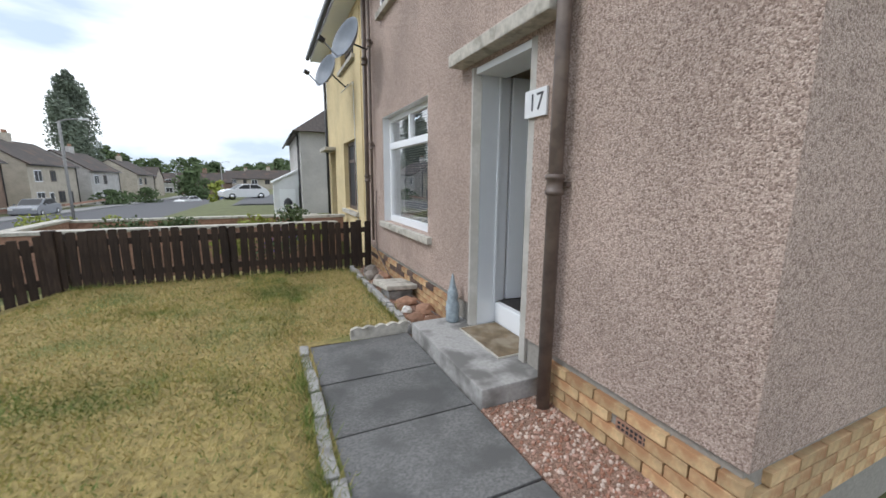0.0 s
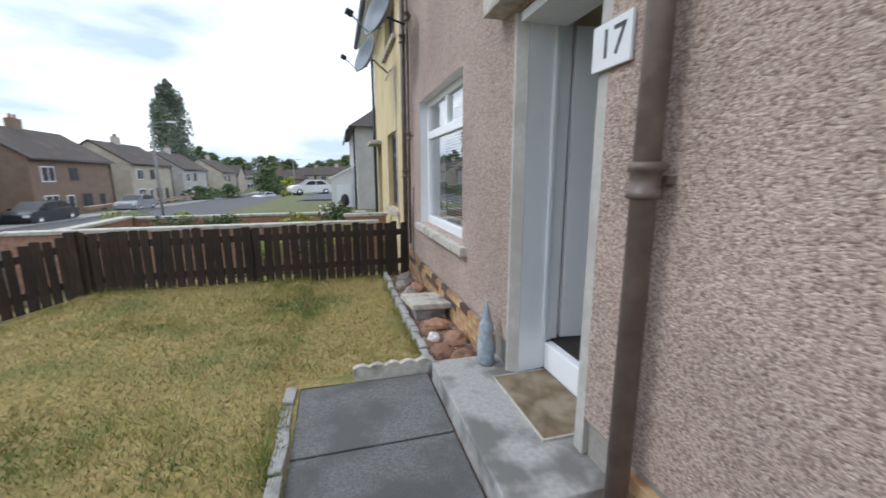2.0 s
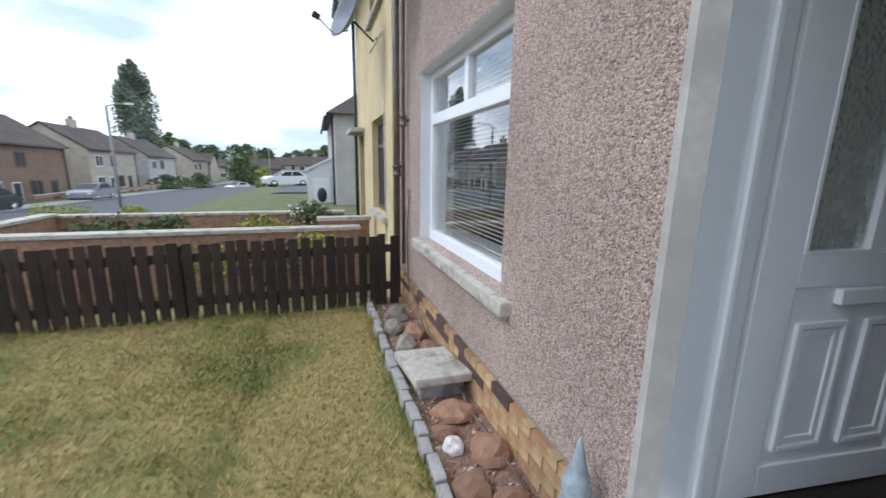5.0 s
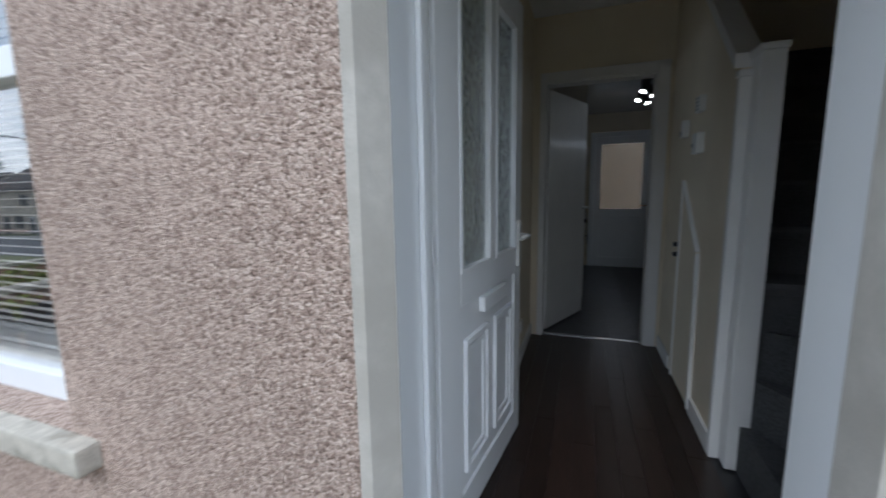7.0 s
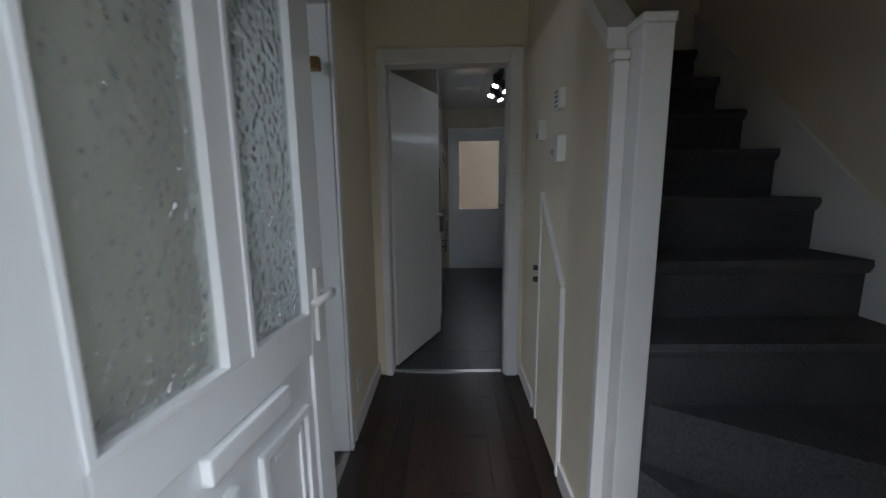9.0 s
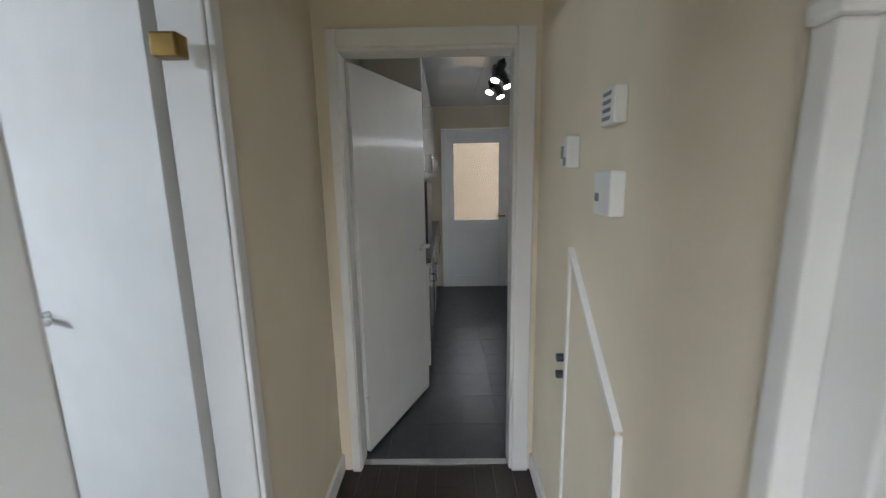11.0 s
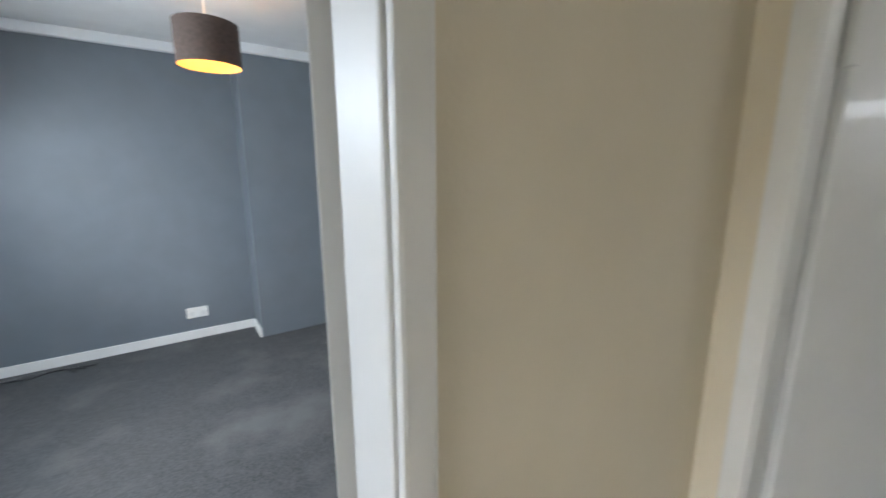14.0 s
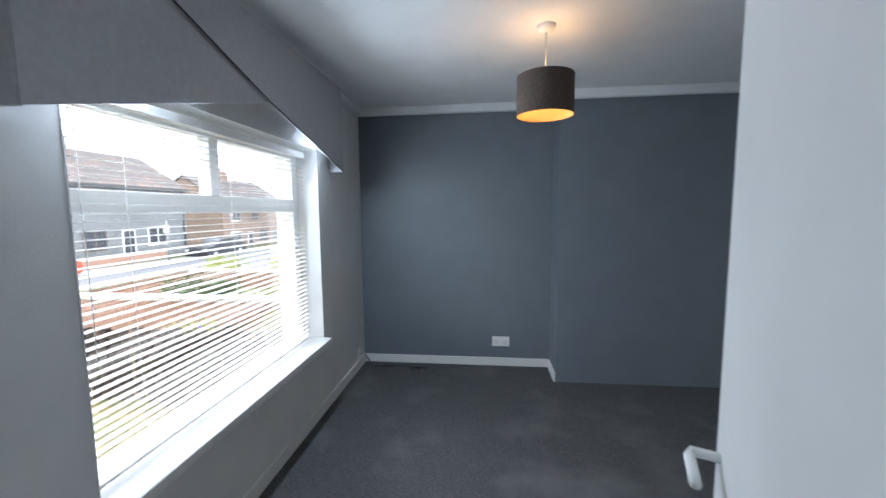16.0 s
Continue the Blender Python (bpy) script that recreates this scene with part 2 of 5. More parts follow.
M_DISH = mat("grey_dish_paint", (0.2, 0.225, 0.26), 0.5, 10, 0.1)
M_BLACK = mat("black_plastic", (0.02, 0.02, 0.022), 0.35, 10, 0.1)
M_PLASTIC = mat("white_plastic", (0.74, 0.74, 0.72), 0.4, 6, 0.03)
M_INK = mat("sign_black", (0.05, 0.05, 0.06), 0.6, 5, 0.05)
M_SHADE = mat("brown_fabric", (0.085, 0.06, 0.05), 0.95, 60, 0.2, 0.3, 300)
# lining carries the bulb's orange glow in its base colour
M_SHADEIN = mat("glow_orange_lining", (0.62, 0.36, 0.14), 0.8, 5, 0.05)
M_PELMET = mat("grey_white_fabric", (0.5, 0.5, 0.52), 0.9, 40, 0.06, 0.15, 200)
M_GNOME = mat("stone_blue_figure", (0.3, 0.35, 0.38), 0.8, 25, 0.25, 0.3, 70)
M_MAT = mat("worn_coir", (0.19, 0.14, 0.085), 1.0, 12, 0.3, 0.6, 180, second=(0.3, 0.25, 0.18), sscale=5)
M_BRASS = mat("dull_brass", (0.25, 0.16, 0.055), 0.4, 20, 0.2, metal=1.0)
M_TRUNK = mat("bark", (0.09, 0.07, 0.05), 0.95, 10, 0.3, 0.6, 20)
M_LEAF = mat("foliage", (0.075, 0.11, 0.04), 0.8, 3, 0.4)
M_LEAFGREY = mat("poplar_foliage", (0.15, 0.18, 0.13), 0.8, 0.6, 0.5)
M_LEAFLIME = mat("lime_foliage", (0.24, 0.27, 0.045), 0.8, 8, 0.3)
M_FLOWER = mat("white_petals", (0.75, 0.74, 0.7), 0.7, 8, 0.05)
M_PURPLE = mat("purple_petals", (0.14, 0.07, 0.4), 0.7, 8, 0.1)
M_KDOOR = mat("gloss_cream_unit", (0.7, 0.69, 0.66), 0.18, 4, 0.02, coat=0.4)
M_WORKTOP = mat("dark_worktop", (0.05, 0.045, 0.042), 0.35, 90, 0.5)
M_PANELCEIL = mat("gloss_pvc_panel", (0.62, 0.63, 0.65), 0.07, 3, 0.02, coat=0.5)
M_TAN = mat("tan_backdrop", (0.52, 0.42, 0.33), 0.9, 5, 0.2)
M_PALEPAINT = mat("white_painted_wall", (0.72, 0.73, 0.74), 0.7, 5, 0.04)
M_BULB = glow_material("warm_bulb", (1.0, 0.62, 0.22), 1.2)
M_SPOT = glow_material("spot_bulb", (1.0, 0.97, 0.9), 8.0)
# opaque fill for panes: the darkness of unlit rooms is put into its colour
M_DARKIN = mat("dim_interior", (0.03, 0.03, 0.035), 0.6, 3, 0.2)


def car_paint(name, c):
    return mat(name, c, 0.25, 3, 0.03, coat=0.8)


# ---- building helpers ----
def part(name, bm, material, parent=None, label=""):
    me = bpy.data.meshes.new(name)
    bm.to_mesh(me)
    bm.free()
    ob = new(name, me)
    me.materials.append(material)
    if parent is not None:
        ob.parent = parent
    if label:
        ob["label"] = label
    return ob


def thing(name, label, category, m=None, group="", kind=""):
    ob = new(name)
    ob.empty_display_size = 0.1
    if m is not None:
        ob.matrix_world = m
    return tagged(ob, label, category, group, kind)


def add_box(bm, x0, x1, y0, y1, z0, z1):
    vs = [bm.verts.new(c) for c in ((x0, y0, z0), (x1, y0, z0), (x1, y1, z0), (x0, y1, z0), (x0, y0, z1), (x1, y0, z1), (x1, y1, z1), (x0, y1, z1))]
    for f in ((3, 2, 1, 0), (4, 5, 6, 7), (0, 1, 5, 4), (1, 2, 6, 5), (2, 3, 7, 6), (3, 0, 4, 7)):
        bm.faces.new([vs[i] for i in f])
    return vs


def boxes(*specs, bevel=0.0):
    bm = bmesh.new()
    for s in specs:
        add_box(bm, *s)
    if bevel:
        bmesh.ops.bevel(bm, geom=list(bm.edges), offset=bevel, segments=2, affect="EDGES", profile=0.6)
    return bm


def box(name, s, material, parent=None, bevel=0.0, label=""):
    return part(name, boxes(s, bevel=bevel), material, parent, label)


def prism(points, axis, a, b):
    """A polygon in the two other axes, drawn out along axis from a to b."""
    bm = bmesh.new()

    def at(p, q, v):
        return (v, p, q) if axis == "x" else (p, v, q) if axis == "y" else (p, q, v)
    lo = [bm.verts.new(at(p, q, a)) for p, q in points]
    hi = [bm.verts.new(at(p, q, b)) for p, q in points]
    bm.faces.new(lo)
    bm.faces.new(hi[::-1])
    for i in range(len(points)):
        j = (i + 1) % len(points)
        bm.faces.new((lo[j], lo[i], hi[i], hi[j]))
    bmesh.ops.recalc_face_normals(bm, faces=bm.faces)
    return bm


def lathe(profile, n=24):
    """Rings of (radius, z) turned about the z axis."""
    bm = bmesh.new()
    rings = [[bm.verts.new((r * math.cos(2 * math.pi * k / n), r * math.sin(2 * math.pi * k / n), z)) for k in range(n)] for r, z in profile]
    for lo, hi in zip(rings, rings[1:]):
        for k in range(n):
            bm.faces.new((lo[k], lo[(k + 1) % n], hi[(k + 1) % n], hi[k]))
    bm.faces.new(rings[0][::-1])
    bm.faces.new(rings[-1])
    for f in bm.faces:
        f.smooth = True
    return bm


def tube(points, r, n=8):
    """A round rod along a line of points."""
    bm = bmesh.new()
    pts = [Vector(p) for p in points]
    rings = []
    for i, p in enumerate(pts):
        d = (pts[min(i + 1, len(pts) - 1)] - pts[max(i - 1, 0)]).normalized()
        u = d.orthogonal().normalized() if abs(d.z) > 0.9 else d.cross(Vector((0, 0, 1))).normalized()
        w = d.cross(u)
        rings.append([bm.verts.new(p + r * (math.cos(2 * math.pi * k / n) * u + math.sin(2 * math.pi * k / n) * w)) for k in range(n)])
    for lo, hi in zip(rings, rings[1:]):
        for k in range(n):
            bm.faces.new((lo[k], lo[(k + 1) % n], hi[(k + 1) % n], hi[k]))
    bm.faces.new(rings[0][::-1])
    bm.faces.new(rings[-1])
    bmesh.ops.recalc_face_normals(bm, faces=bm.faces)
    for f in bm.faces:
        f.smooth = True
    return bm


def rock(rx, ry, rz, seed, sub=2):
    bm = bmesh.new()
    bmesh.ops.create_icosphere(bm, subdivisions=sub, radius=1)
    for v in bm.verts:
        k = 1 + 0.35 * noise.noise(v.co * 1.3 + Vector((seed, seed * 2, 0)))
        v.co = Vector((v.co.x * rx * k, v.co.y * ry * k, max(-0.3, v.co.z) * rz * k))
    return bm


def clump(bm, centre, rad, n, size, rng, squash=1.0):
    """Many small leaf faces scattered in a crown."""
    for _ in range(n):
        d = Vector((rng.gauss(0, 1), rng.gauss(0, 1), rng.gauss(0, 1))).normalized() * rng.random() ** 0.4
        c = Vector(centre) + Vector((d.x * rad, d.y * rad, d.z * rad * squash))
        u = Vector((rng.gauss(0, 1), rng.gauss(0, 1), rng.gauss(0, 1))).normalized()
        w = u.orthogonal().normalized()
        s = size * rng.uniform(0.6, 1.3)
        bm.faces.new([bm.verts.new(c + s * a) for a in (u, w * 0.6, -u, -w * 0.6)])


def writing(name, text, size, m, material, parent):
    """A line of lettering as a mesh."""
    cu = bpy.data.curves.new(name, "FONT")
    cu.body, cu.size, cu.extrude = text, size, 0.001
    cu.align_x, cu.align_y = "CENTER", "CENTER"
    tmp = bpy.data.objects.new(name, cu)
    me = bpy.data.meshes.new_from_object(tmp)
    bpy.data.objects.remove(tmp)
    me.name = name
    ob = new(name, me)
    me.materials.clear()
    me.materials.append(material)
    ob.parent = parent
    ob.matrix_local = m
    return ob

# ---- structure of the house ----
G, HF, CE = -0.05, 0.27, 2.78          # ground, house floor, ceiling
WY0, WY1, WZ0, WZ1 = 4.95, 6.70, 0.76, 2.25   # front window opening
Y0, Y1 = 1.69, 7.62                     # gable end and party line
DY0, DY1, DZ = 3.12, 3.96, 2.27         # front door opening
S = "structure"

tagged(part("wall_front", boxes(
    (0, 0.32, Y0, DY0, HF, 4.6), (0, 0.32, DY0, DY1, DZ, 4.6), (0, 0.32, DY1, WY0, HF, 4.6),
    (0, 0.32, WY0, WY1, HF, WZ0), (0, 0.32, WY0, WY1, WZ1, 4.6), (0, 0.32, WY1, Y1, HF, 4.6)), M_HARL), "pink dry-dash rendered front wall of the house", "wall", kind=S)
tagged(part("wall_gable", boxes((0.32, 7.0, Y0, Y0 + 0.3, HF, 4.6)), M_HARL), "pink dry-dash rendered gable wall", "wall", kind=S)
tagged(part("wall_foundation", boxes((0.03, 0.3, Y0 + 0.03, DY0, -0.4, HF), (0.03, 0.3, DY1, Y1, -0.4, HF), (0.3, 7.0, Y0 + 0.03, Y0 + 0.3, -0.4, HF)), M_MORTAR), "mortared brick base course under the render", "wall", kind=S)
tagged(part("wall_back", boxes((5.95, 6.2, 2.0, 2.5, -0.3, 4.6), (5.95, 6.2, 3.48, 7.9, -0.3, 4.6), (5.95, 6.2, 2.5, 3.48, 2.33, 4.6), (5.95, 6.2, 2.5, 3.48, -0.3, HF)), M_BEIGE), "cream painted rear wall with the back door", "wall", kind=S)
tagged(part("wall_party", boxes((0.32, 6.2, 7.677, 7.9, HF, 4.6)), M_BLUEGREY), "dark blue-grey painted far living room wall", "wall", kind=S)
tagged(part("wall_chimney_breast", boxes((2.18, 3.75, 7.34, 7.677, HF, CE)), M_BLUEGREY), "dark blue-grey chimney breast standing out from the wall", "wall", kind=S)
tagged(part("wall_living_side", boxes((3.75, 3.85, 4.05, 7.677, HF, CE)), M_LWHITE), "pale painted living room side wall", "wall", kind=S)
LX0, LX1 = 1.0, 1.808                   # living room door opening
tagged(part("wall_hall_north", boxes((0.32, LX0, 3.992, 4.05, HF, CE), (LX0, LX1, 3.95, 4.05, 2.28, CE), (LX1, 5.95, 3.95, 4.05, HF, CE)), M_BEIGE), "magnolia painted hall wall", "wall", kind=S)
tagged(part("wall_living_lining", boxes((0.32, LX0, 4.05, 4.062, HF, CE), (LX0, LX1, 4.05, 4.062, 2.28, CE), (LX1, 3.75, 4.05, 4.062, HF, CE),
    (0.32, 0.332, 4.062, WY0, HF, CE), (0.32, 0.332, WY0, WY1, HF, 0.84), (0.32, 0.332, WY0, WY1, WZ1, CE), (0.32, 0.332, WY1, 7.677, HF, CE)), M_LWHITE), "pale painted living room walls beside the window", "wall", kind=S)
KX = 2.55
tagged(part("wall_kitchen", boxes((KX, KX + 0.11, 3.873, 3.95, HF, CE), (KX, KX + 0.11, 2.03, 3.09, HF, CE), (KX, KX + 0.11, 3.09, 3.873, 2.26, CE)), M_BEIGE), "magnolia wall with the kitchen doorway", "wall", kind=S)
tagged(part("wall_kitchen_side", boxes((KX, 3.75, 1.9, 2.03, HF, CE), (4.85, 5.95, 1.9, 2.03, HF, CE), (3.75, 4.85, 1.9, 2.03, HF, 1.3), (3.75, 4.85, 1.9, 2.03, 2.2, CE)), M_BEIGE), "cream kitchen wall with a window over the sink", "wall", kind=S)
tagged(part("wall_stair", boxes((0.32, 7.0, 1.99, 2.03, HF, 5.2)), M_BEIGE), "magnolia wall up the side of the stairs", "wall", kind=S)
# spandrel wall beside the stairs, with its raking top
tagged(part("wall_spandrel", prism([(1.27, HF), (KX, HF), (KX, CE), (2.2, CE), (1.27, 1.9)], "y", 2.94, 3.0), M_BEIGE), "magnolia panelled wall under the raking stair rail", "wall", kind=S)
tagged(part("wall_upper_hall", boxes((2.2, KX, 2.94, 3.0, CE, 5.2), (KX, KX + 0.1, 2.03, 3.0, CE + 1.1, 5.2), (0.32, KX, 2.9, 3.0, CE + 0.14, 5.2), (0.32, KX, 2.0, 3.0, 5.0, 5.2)), M_BEIGE), "magnolia stairwell wall in deep shade", "wall", kind=S)
tagged(part("wall_upper_lining", boxes((0.32, 0.34, 2.03, 3.0, CE, 5.0), (0.32, 0.332, 2.03, DY0, HF, CE), (0.32, 0.332, DY0, DY1, DZ, CE)), M_BEIGE), "magnolia inner face of the front wall", "wall", kind=S)

tagged(part("floor_base", boxes((0.3, 5.95, 2.03, 7.677, HF - 0.2, HF - 0.012)), M_MORTAR), "solid floor under the house", "floor", kind=S)
floor_hall = tagged(part("floor_hall", boxes((0.31, KX + 0.05, 2.03, 3.95, HF - 0.012, HF - 0.006)), M_BLACK), "dark brown laminate floor in the hall", "floor", kind=S)
floor_kitchen = tagged(part("floor_kitchen", boxes((KX + 0.05, 5.95, 2.03, 3.95, HF - 0.012, HF - 0.004)), M_BLACK), "dark slate-effect vinyl kitchen floor", "floor", kind=S)
tagged(part("floor_living", boxes((0.332, 3.75, 4.0, 7.677, HF - 0.012, HF + 0.004)), M_CARPET), "worn mid-grey living room carpet", "floor", kind=S)
tagged(part("ceiling_hall", boxes((0.32, KX, 3.0, 3.95, CE - 0.06, CE + 0.14)), M_CEIL), "white hall ceiling", "ceiling", kind=S)
tagged(part("ceiling_living", boxes((0.32, 3.85, 4.05, 7.677, CE, CE + 0.14)), M_CEIL), "white living room ceiling", "ceiling", kind=S)
bm = bmesh.new()
for i in range(9):
    add_box(bm, KX + 0.11, 5.95, 2.03 + i * 0.2135, 2.03 + i * 0.2135 + 0.211, 2.6, 2.62)
add_box(bm, KX + 0.11, 5.95, 2.03, 3.95, 2.621, 2.75)
tagged(part("ceiling_kitchen", bm, M_PANELCEIL), "glossy white panelled kitchen ceiling", "ceiling", kind=S)
tagged(part("ceiling_strip", boxes((3.86, 3.875, 2.03, 3.95, 2.592, 2.6)), M_BLACK), "dark joint strip across the panelled ceiling", "trim", kind=S)
tagged(part("roof", prism([(-0.32, 4.42), (3.3, 6.9), (7.2, 4.42), (7.2, 4.55), (3.3, 7.05), (-0.32, 4.55)], "y", Y0 - 0.15, 12.2), M_ROOF), "brown tiled roof of the semi-detached pair", "roof", kind=S)
tagged(part("fascia", boxes((-0.34, -0.3, Y0 - 0.1, 12.25, 4.36, 4.52), (-0.3, 0, Y0 - 0.1, 12.2, 4.36, 4.39)), M_UPVC), "white fascia and soffit under the eaves", "trim", kind=S)
gut = tagged(part("gutter", tube([(-0.4, Y0 - 0.1, 4.44), (-0.4, 12.25, 4.44)], 0.055), M_BLACK), "black plastic gutter along the eaves", "gutter", kind=S)

for nm, s in (("coving_far", (0.332, 2.18, 7.62, 7.677, 2.705, CE)), ("coving_breast", (2.18, 3.75, 7.285, 7.34, 2.705, CE)), ("coving_front", (0.332, 0.38, 4.062, 7.62, 2.72, CE))):
    tagged(box(nm, s, M_CEIL, None, 0.01), "white ceiling coving", "trim", kind=S)
for nm, s in (("baseboard_far", (0.332, 2.165, 7.66, 7.677, HF, 0.352)), ("baseboard_breast", (2.163, 2.18, 7.34, 7.66, HF, 0.352)), ("baseboard_front", (0.332, 0.347, 4.1, 7.66, HF, 0.36))):
    tagged(box(nm, s, M_GLOSS, None, 0.003), "white painted skirting board", "baseboard", kind=S)
for nm, s in (("baseboard_hall", (1.86, KX, 3.935, 3.95, HF, 0.36)), ("baseboard_spandrel", (1.27, 1.6, 3.0, 3.014, HF, 0.36)), ("baseboard_stub", (2.16, KX, 3.0, 3.012, HF, 0.36))):
    tagged(box(nm, s, M_GLOSS, None, 0.003), "white painted hall skirting board", "baseboard", kind=S)

# door linings and architraves
def lining(name, axis, a, b, c0, c1, top, label):
    """Door lining in a wall: opening a..b along the wall, wall from c0 to c1."""
    t = tagged(new(name), label, "door frame", kind=S)
    for s in ("jamb", "head", "architrave"):
        specs = {"jamb": ((a, a + 0.025, c0, c1, HF, top), (b - 0.025, b, c0, c1, HF, top)),
                 "head": ((a + 0.025, b - 0.025, c0, c1, top - 0.025, top),),
                 "architrave": ((a - 0.065, a + 0.012, c0 - 0.016, c0 - 0.001, HF, top + 0.06), (b - 0.021, b + 0.022, c0 - 0.016, c0 - 0.001, HF, top + 0.06), (a + 0.012, b - 0.021, c0 - 0.016, c0 - 0.001, top - 0.012, top + 0.06))}[s]
        for p in specs:
            q = p if axis == "x" else (p[2], p[3], p[0], p[1], p[4], p[5])
            part(s, boxes(q, bevel=0.006), M_GLOSS, t)
    return t


lining("door_frame_living", "x", LX0, LX1, 3.95, 4.062, 2.27, "white glossed living room door frame")
lining("door_frame_kitchen", "y", 3.09, 3.873, KX, KX + 0.11, 2.26, "white glossed kitchen door frame")
tagged(box("threshold_strip", (KX + 0.03, KX + 0.07, 3.117, 3.846, HF - 0.004, HF + 0.004), M_CHROME), "metal threshold strip between hall and kitchen", "trim", kind=S)


def lever(parent, u, z, face, sgn, material, plate=True):
    """A lever handle with its back plate, in a door's own axes."""
    h = part("handle", tube([(u, face, z), (u, face + sgn * 0.05, z), (u - 0.02, face + sgn * 0.055, z), (u - 0.115, face + sgn * 0.05, z)], 0.011), material, parent, "white lever handle")
    if plate:
        a, b = sorted((face, face + sgn * 0.012))
        part("plate", boxes((u - 0.02, u + 0.02, a, b, z - 0.14, z + 0.07), bevel=0.003), material, h)
    return h


# front door, open into the hall
DL, FDA = 0.84, -7.2
fd = thing("front_door", "white plastic front door with two frosted panes, standing open", "door", pose(0.385, 3.985, 0, 0, 0, FDA))
fz0, fz1, T = 0.275, 2.235, 0.045
fr = [(0, 0.155, 0), (0.43, 0.49, 1), (0.745, DL, 0)]
for a, b, k in fr:
    part("stile", boxes((a, b, -T, 0, 1.18 if k else fz0, 2.12 if k else fz1), bevel=0.004), M_UPVC, fd)
for a, b in ((fz0, 0.40), (1.07, 1.18), (2.12, fz1)):
    part("rail", boxes((0.155, 0.745, -T, 0, a, b), bevel=0.004), M_UPVC, fd)
part("lower_panel", boxes((0.155, 0.745, -0.035, -0.012, 0.40, 1.07)), M_UPVC, fd)
for a, b in ((0.195, 0.415), (0.49, 0.71)):
    for o, d in ((0, 0.048), (0.03, 0.042)):
        mo = part("moulding", boxes((a + o, a + o + 0.022, -d, -0.03, 0.455 + o, 0.945 - o), (b - o - 0.022, b - o, -d, -0.03, 0.455 + o, 0.945 - o), (a + o + 0.022, b - o - 0.022, -d, -0.03, 0.455 + o, 0.477 + o), (a + o + 0.022, b - o - 0.022, -d, -0.03, 0.923 - o, 0.945 - o), bevel=0.004), M_UPVC, fd)
for a, b in ((0.155, 0.43), (0.49, 0.745)):
    g = part("glass_pane", boxes((a, b, -0.028, -0.016, 1.18, 2.12)), M_FROST, fd, "frosted glass pane")
    g.visible_shadow = False
    part("bead", boxes((a, a + 0.012, -0.049, -0.001, 1.18, 2.12), (b - 0.012, b, -0.049, -0.001, 1.18, 2.12), (a + 0.012, b - 0.012, -0.049, -0.001, 1.18, 1.192), (a + 0.012, b - 0.012, -0.049, -0.001, 2.108, 2.12)), M_UPVC, fd)
lb = part("letterbox", boxes((0.335, 0.6, -T - 0.013, -0.03, 1.005, 1.06), bevel=0.005), M_UPVC, fd, "white letterbox flap")
lever(fd, 0.79, 1.24, -T, -1, M_PLASTIC)
lever(fd, 0.79, 1.24, 0, 1, M_PLASTIC)
part("edge_strip", boxes((DL, DL + 0.003, -0.04, -0.02, 0.5, 2.0)), M_CHROME, fd, "steel lock strip")

ff = tagged(new("door_1"), "white plastic front door frame in a deep reveal", "door frame", kind=S)
part("jamb", prism([(0.055, 3.915), (0.275, 3.938), (0.275, 3.958), (0.055, 3.958)], "z", 0.073, DZ - 0.002), M_UPVC, ff)
part("jamb", boxes((0.277, 0.36, 3.946, 3.972, 0.26, DZ - 0.002), (0.235, 0.262, 3.918, 3.933, 0.26, DZ - 0.05), bevel=0.004), M_UPVC, ff)
part("jamb", prism([(0.1, 3.122), (0.275, 3.122), (0.275, 3.165), (0.1, 3.18)], "z", 0.073, DZ - 0.002), M_UPVC, ff)
part("jamb", boxes((0.277, 0.32, 3.121, 3.145, 0.26, DZ - 0.002), bevel=0.004), M_UPVC, ff)
part("head", boxes((0.01, 0.3, 3.165, 3.925, DZ - 0.055, DZ - 0.003), bevel=0.004), M_UPVC, ff)
part("sill", boxes((0.255, 0.335, 3.15, 3.93, 0.073, 0.262), bevel=0.01), M_UPVC, ff, "white threshold")
for z in (0.55, 0.9, 1.25, 1.65, 1.95):
    part("lock_keep", boxes((0.28, 0.31, 3.145, 3.15, z, z + 0.12)), M_CHROME, ff, "steel lock keep")
tagged(part("door_surround", prism([(-0.006, 3.972), (-0.006, 3.945), (0.054, 3.908), (0.054, 3.958), (-0.002, 3.972)], "z", 0.075, 2.268), M_CEMENT), "smooth grey cement splay beside the front door", "trim", kind=S)
tagged(part("door_surround", boxes((0.001, 0.099, 3.122, 3.186, 0.075, 2.268), bevel=0.003), M_CEMENT), "smooth grey cement band round the front door", "trim", kind=S)
tagged(part("canopy", boxes((-0.135, 0.05, 2.86, 4.16, 2.3, 2.40), bevel=0.012), M_WEATHERED), "weathered concrete slab canopy over the front door", "canopy", kind=S)

# living room door
ld = thing("living_room_door", "white glossed flush door with lever handles, wide open", "door", pose(1.802, 4.068, 0, 0, 0, 66.8))
part("leaf", boxes((0, 0.765, 0, 0.04, HF + 0.012, 2.245), bevel=0.003), M_GLOSS, ld)
lever(ld, 0.705, 1.29, 0, -1, M_PLASTIC, False)
lever(ld, 0.705, 1.29, 0.04, 1, M_PLASTIC, False)
for z in (0.5, 2.0):
    part("hinge", boxes((-0.012, 0.03, -0.012, 0.004, z, z + 0.09)), M_BRASS, ld, "brass hinge")
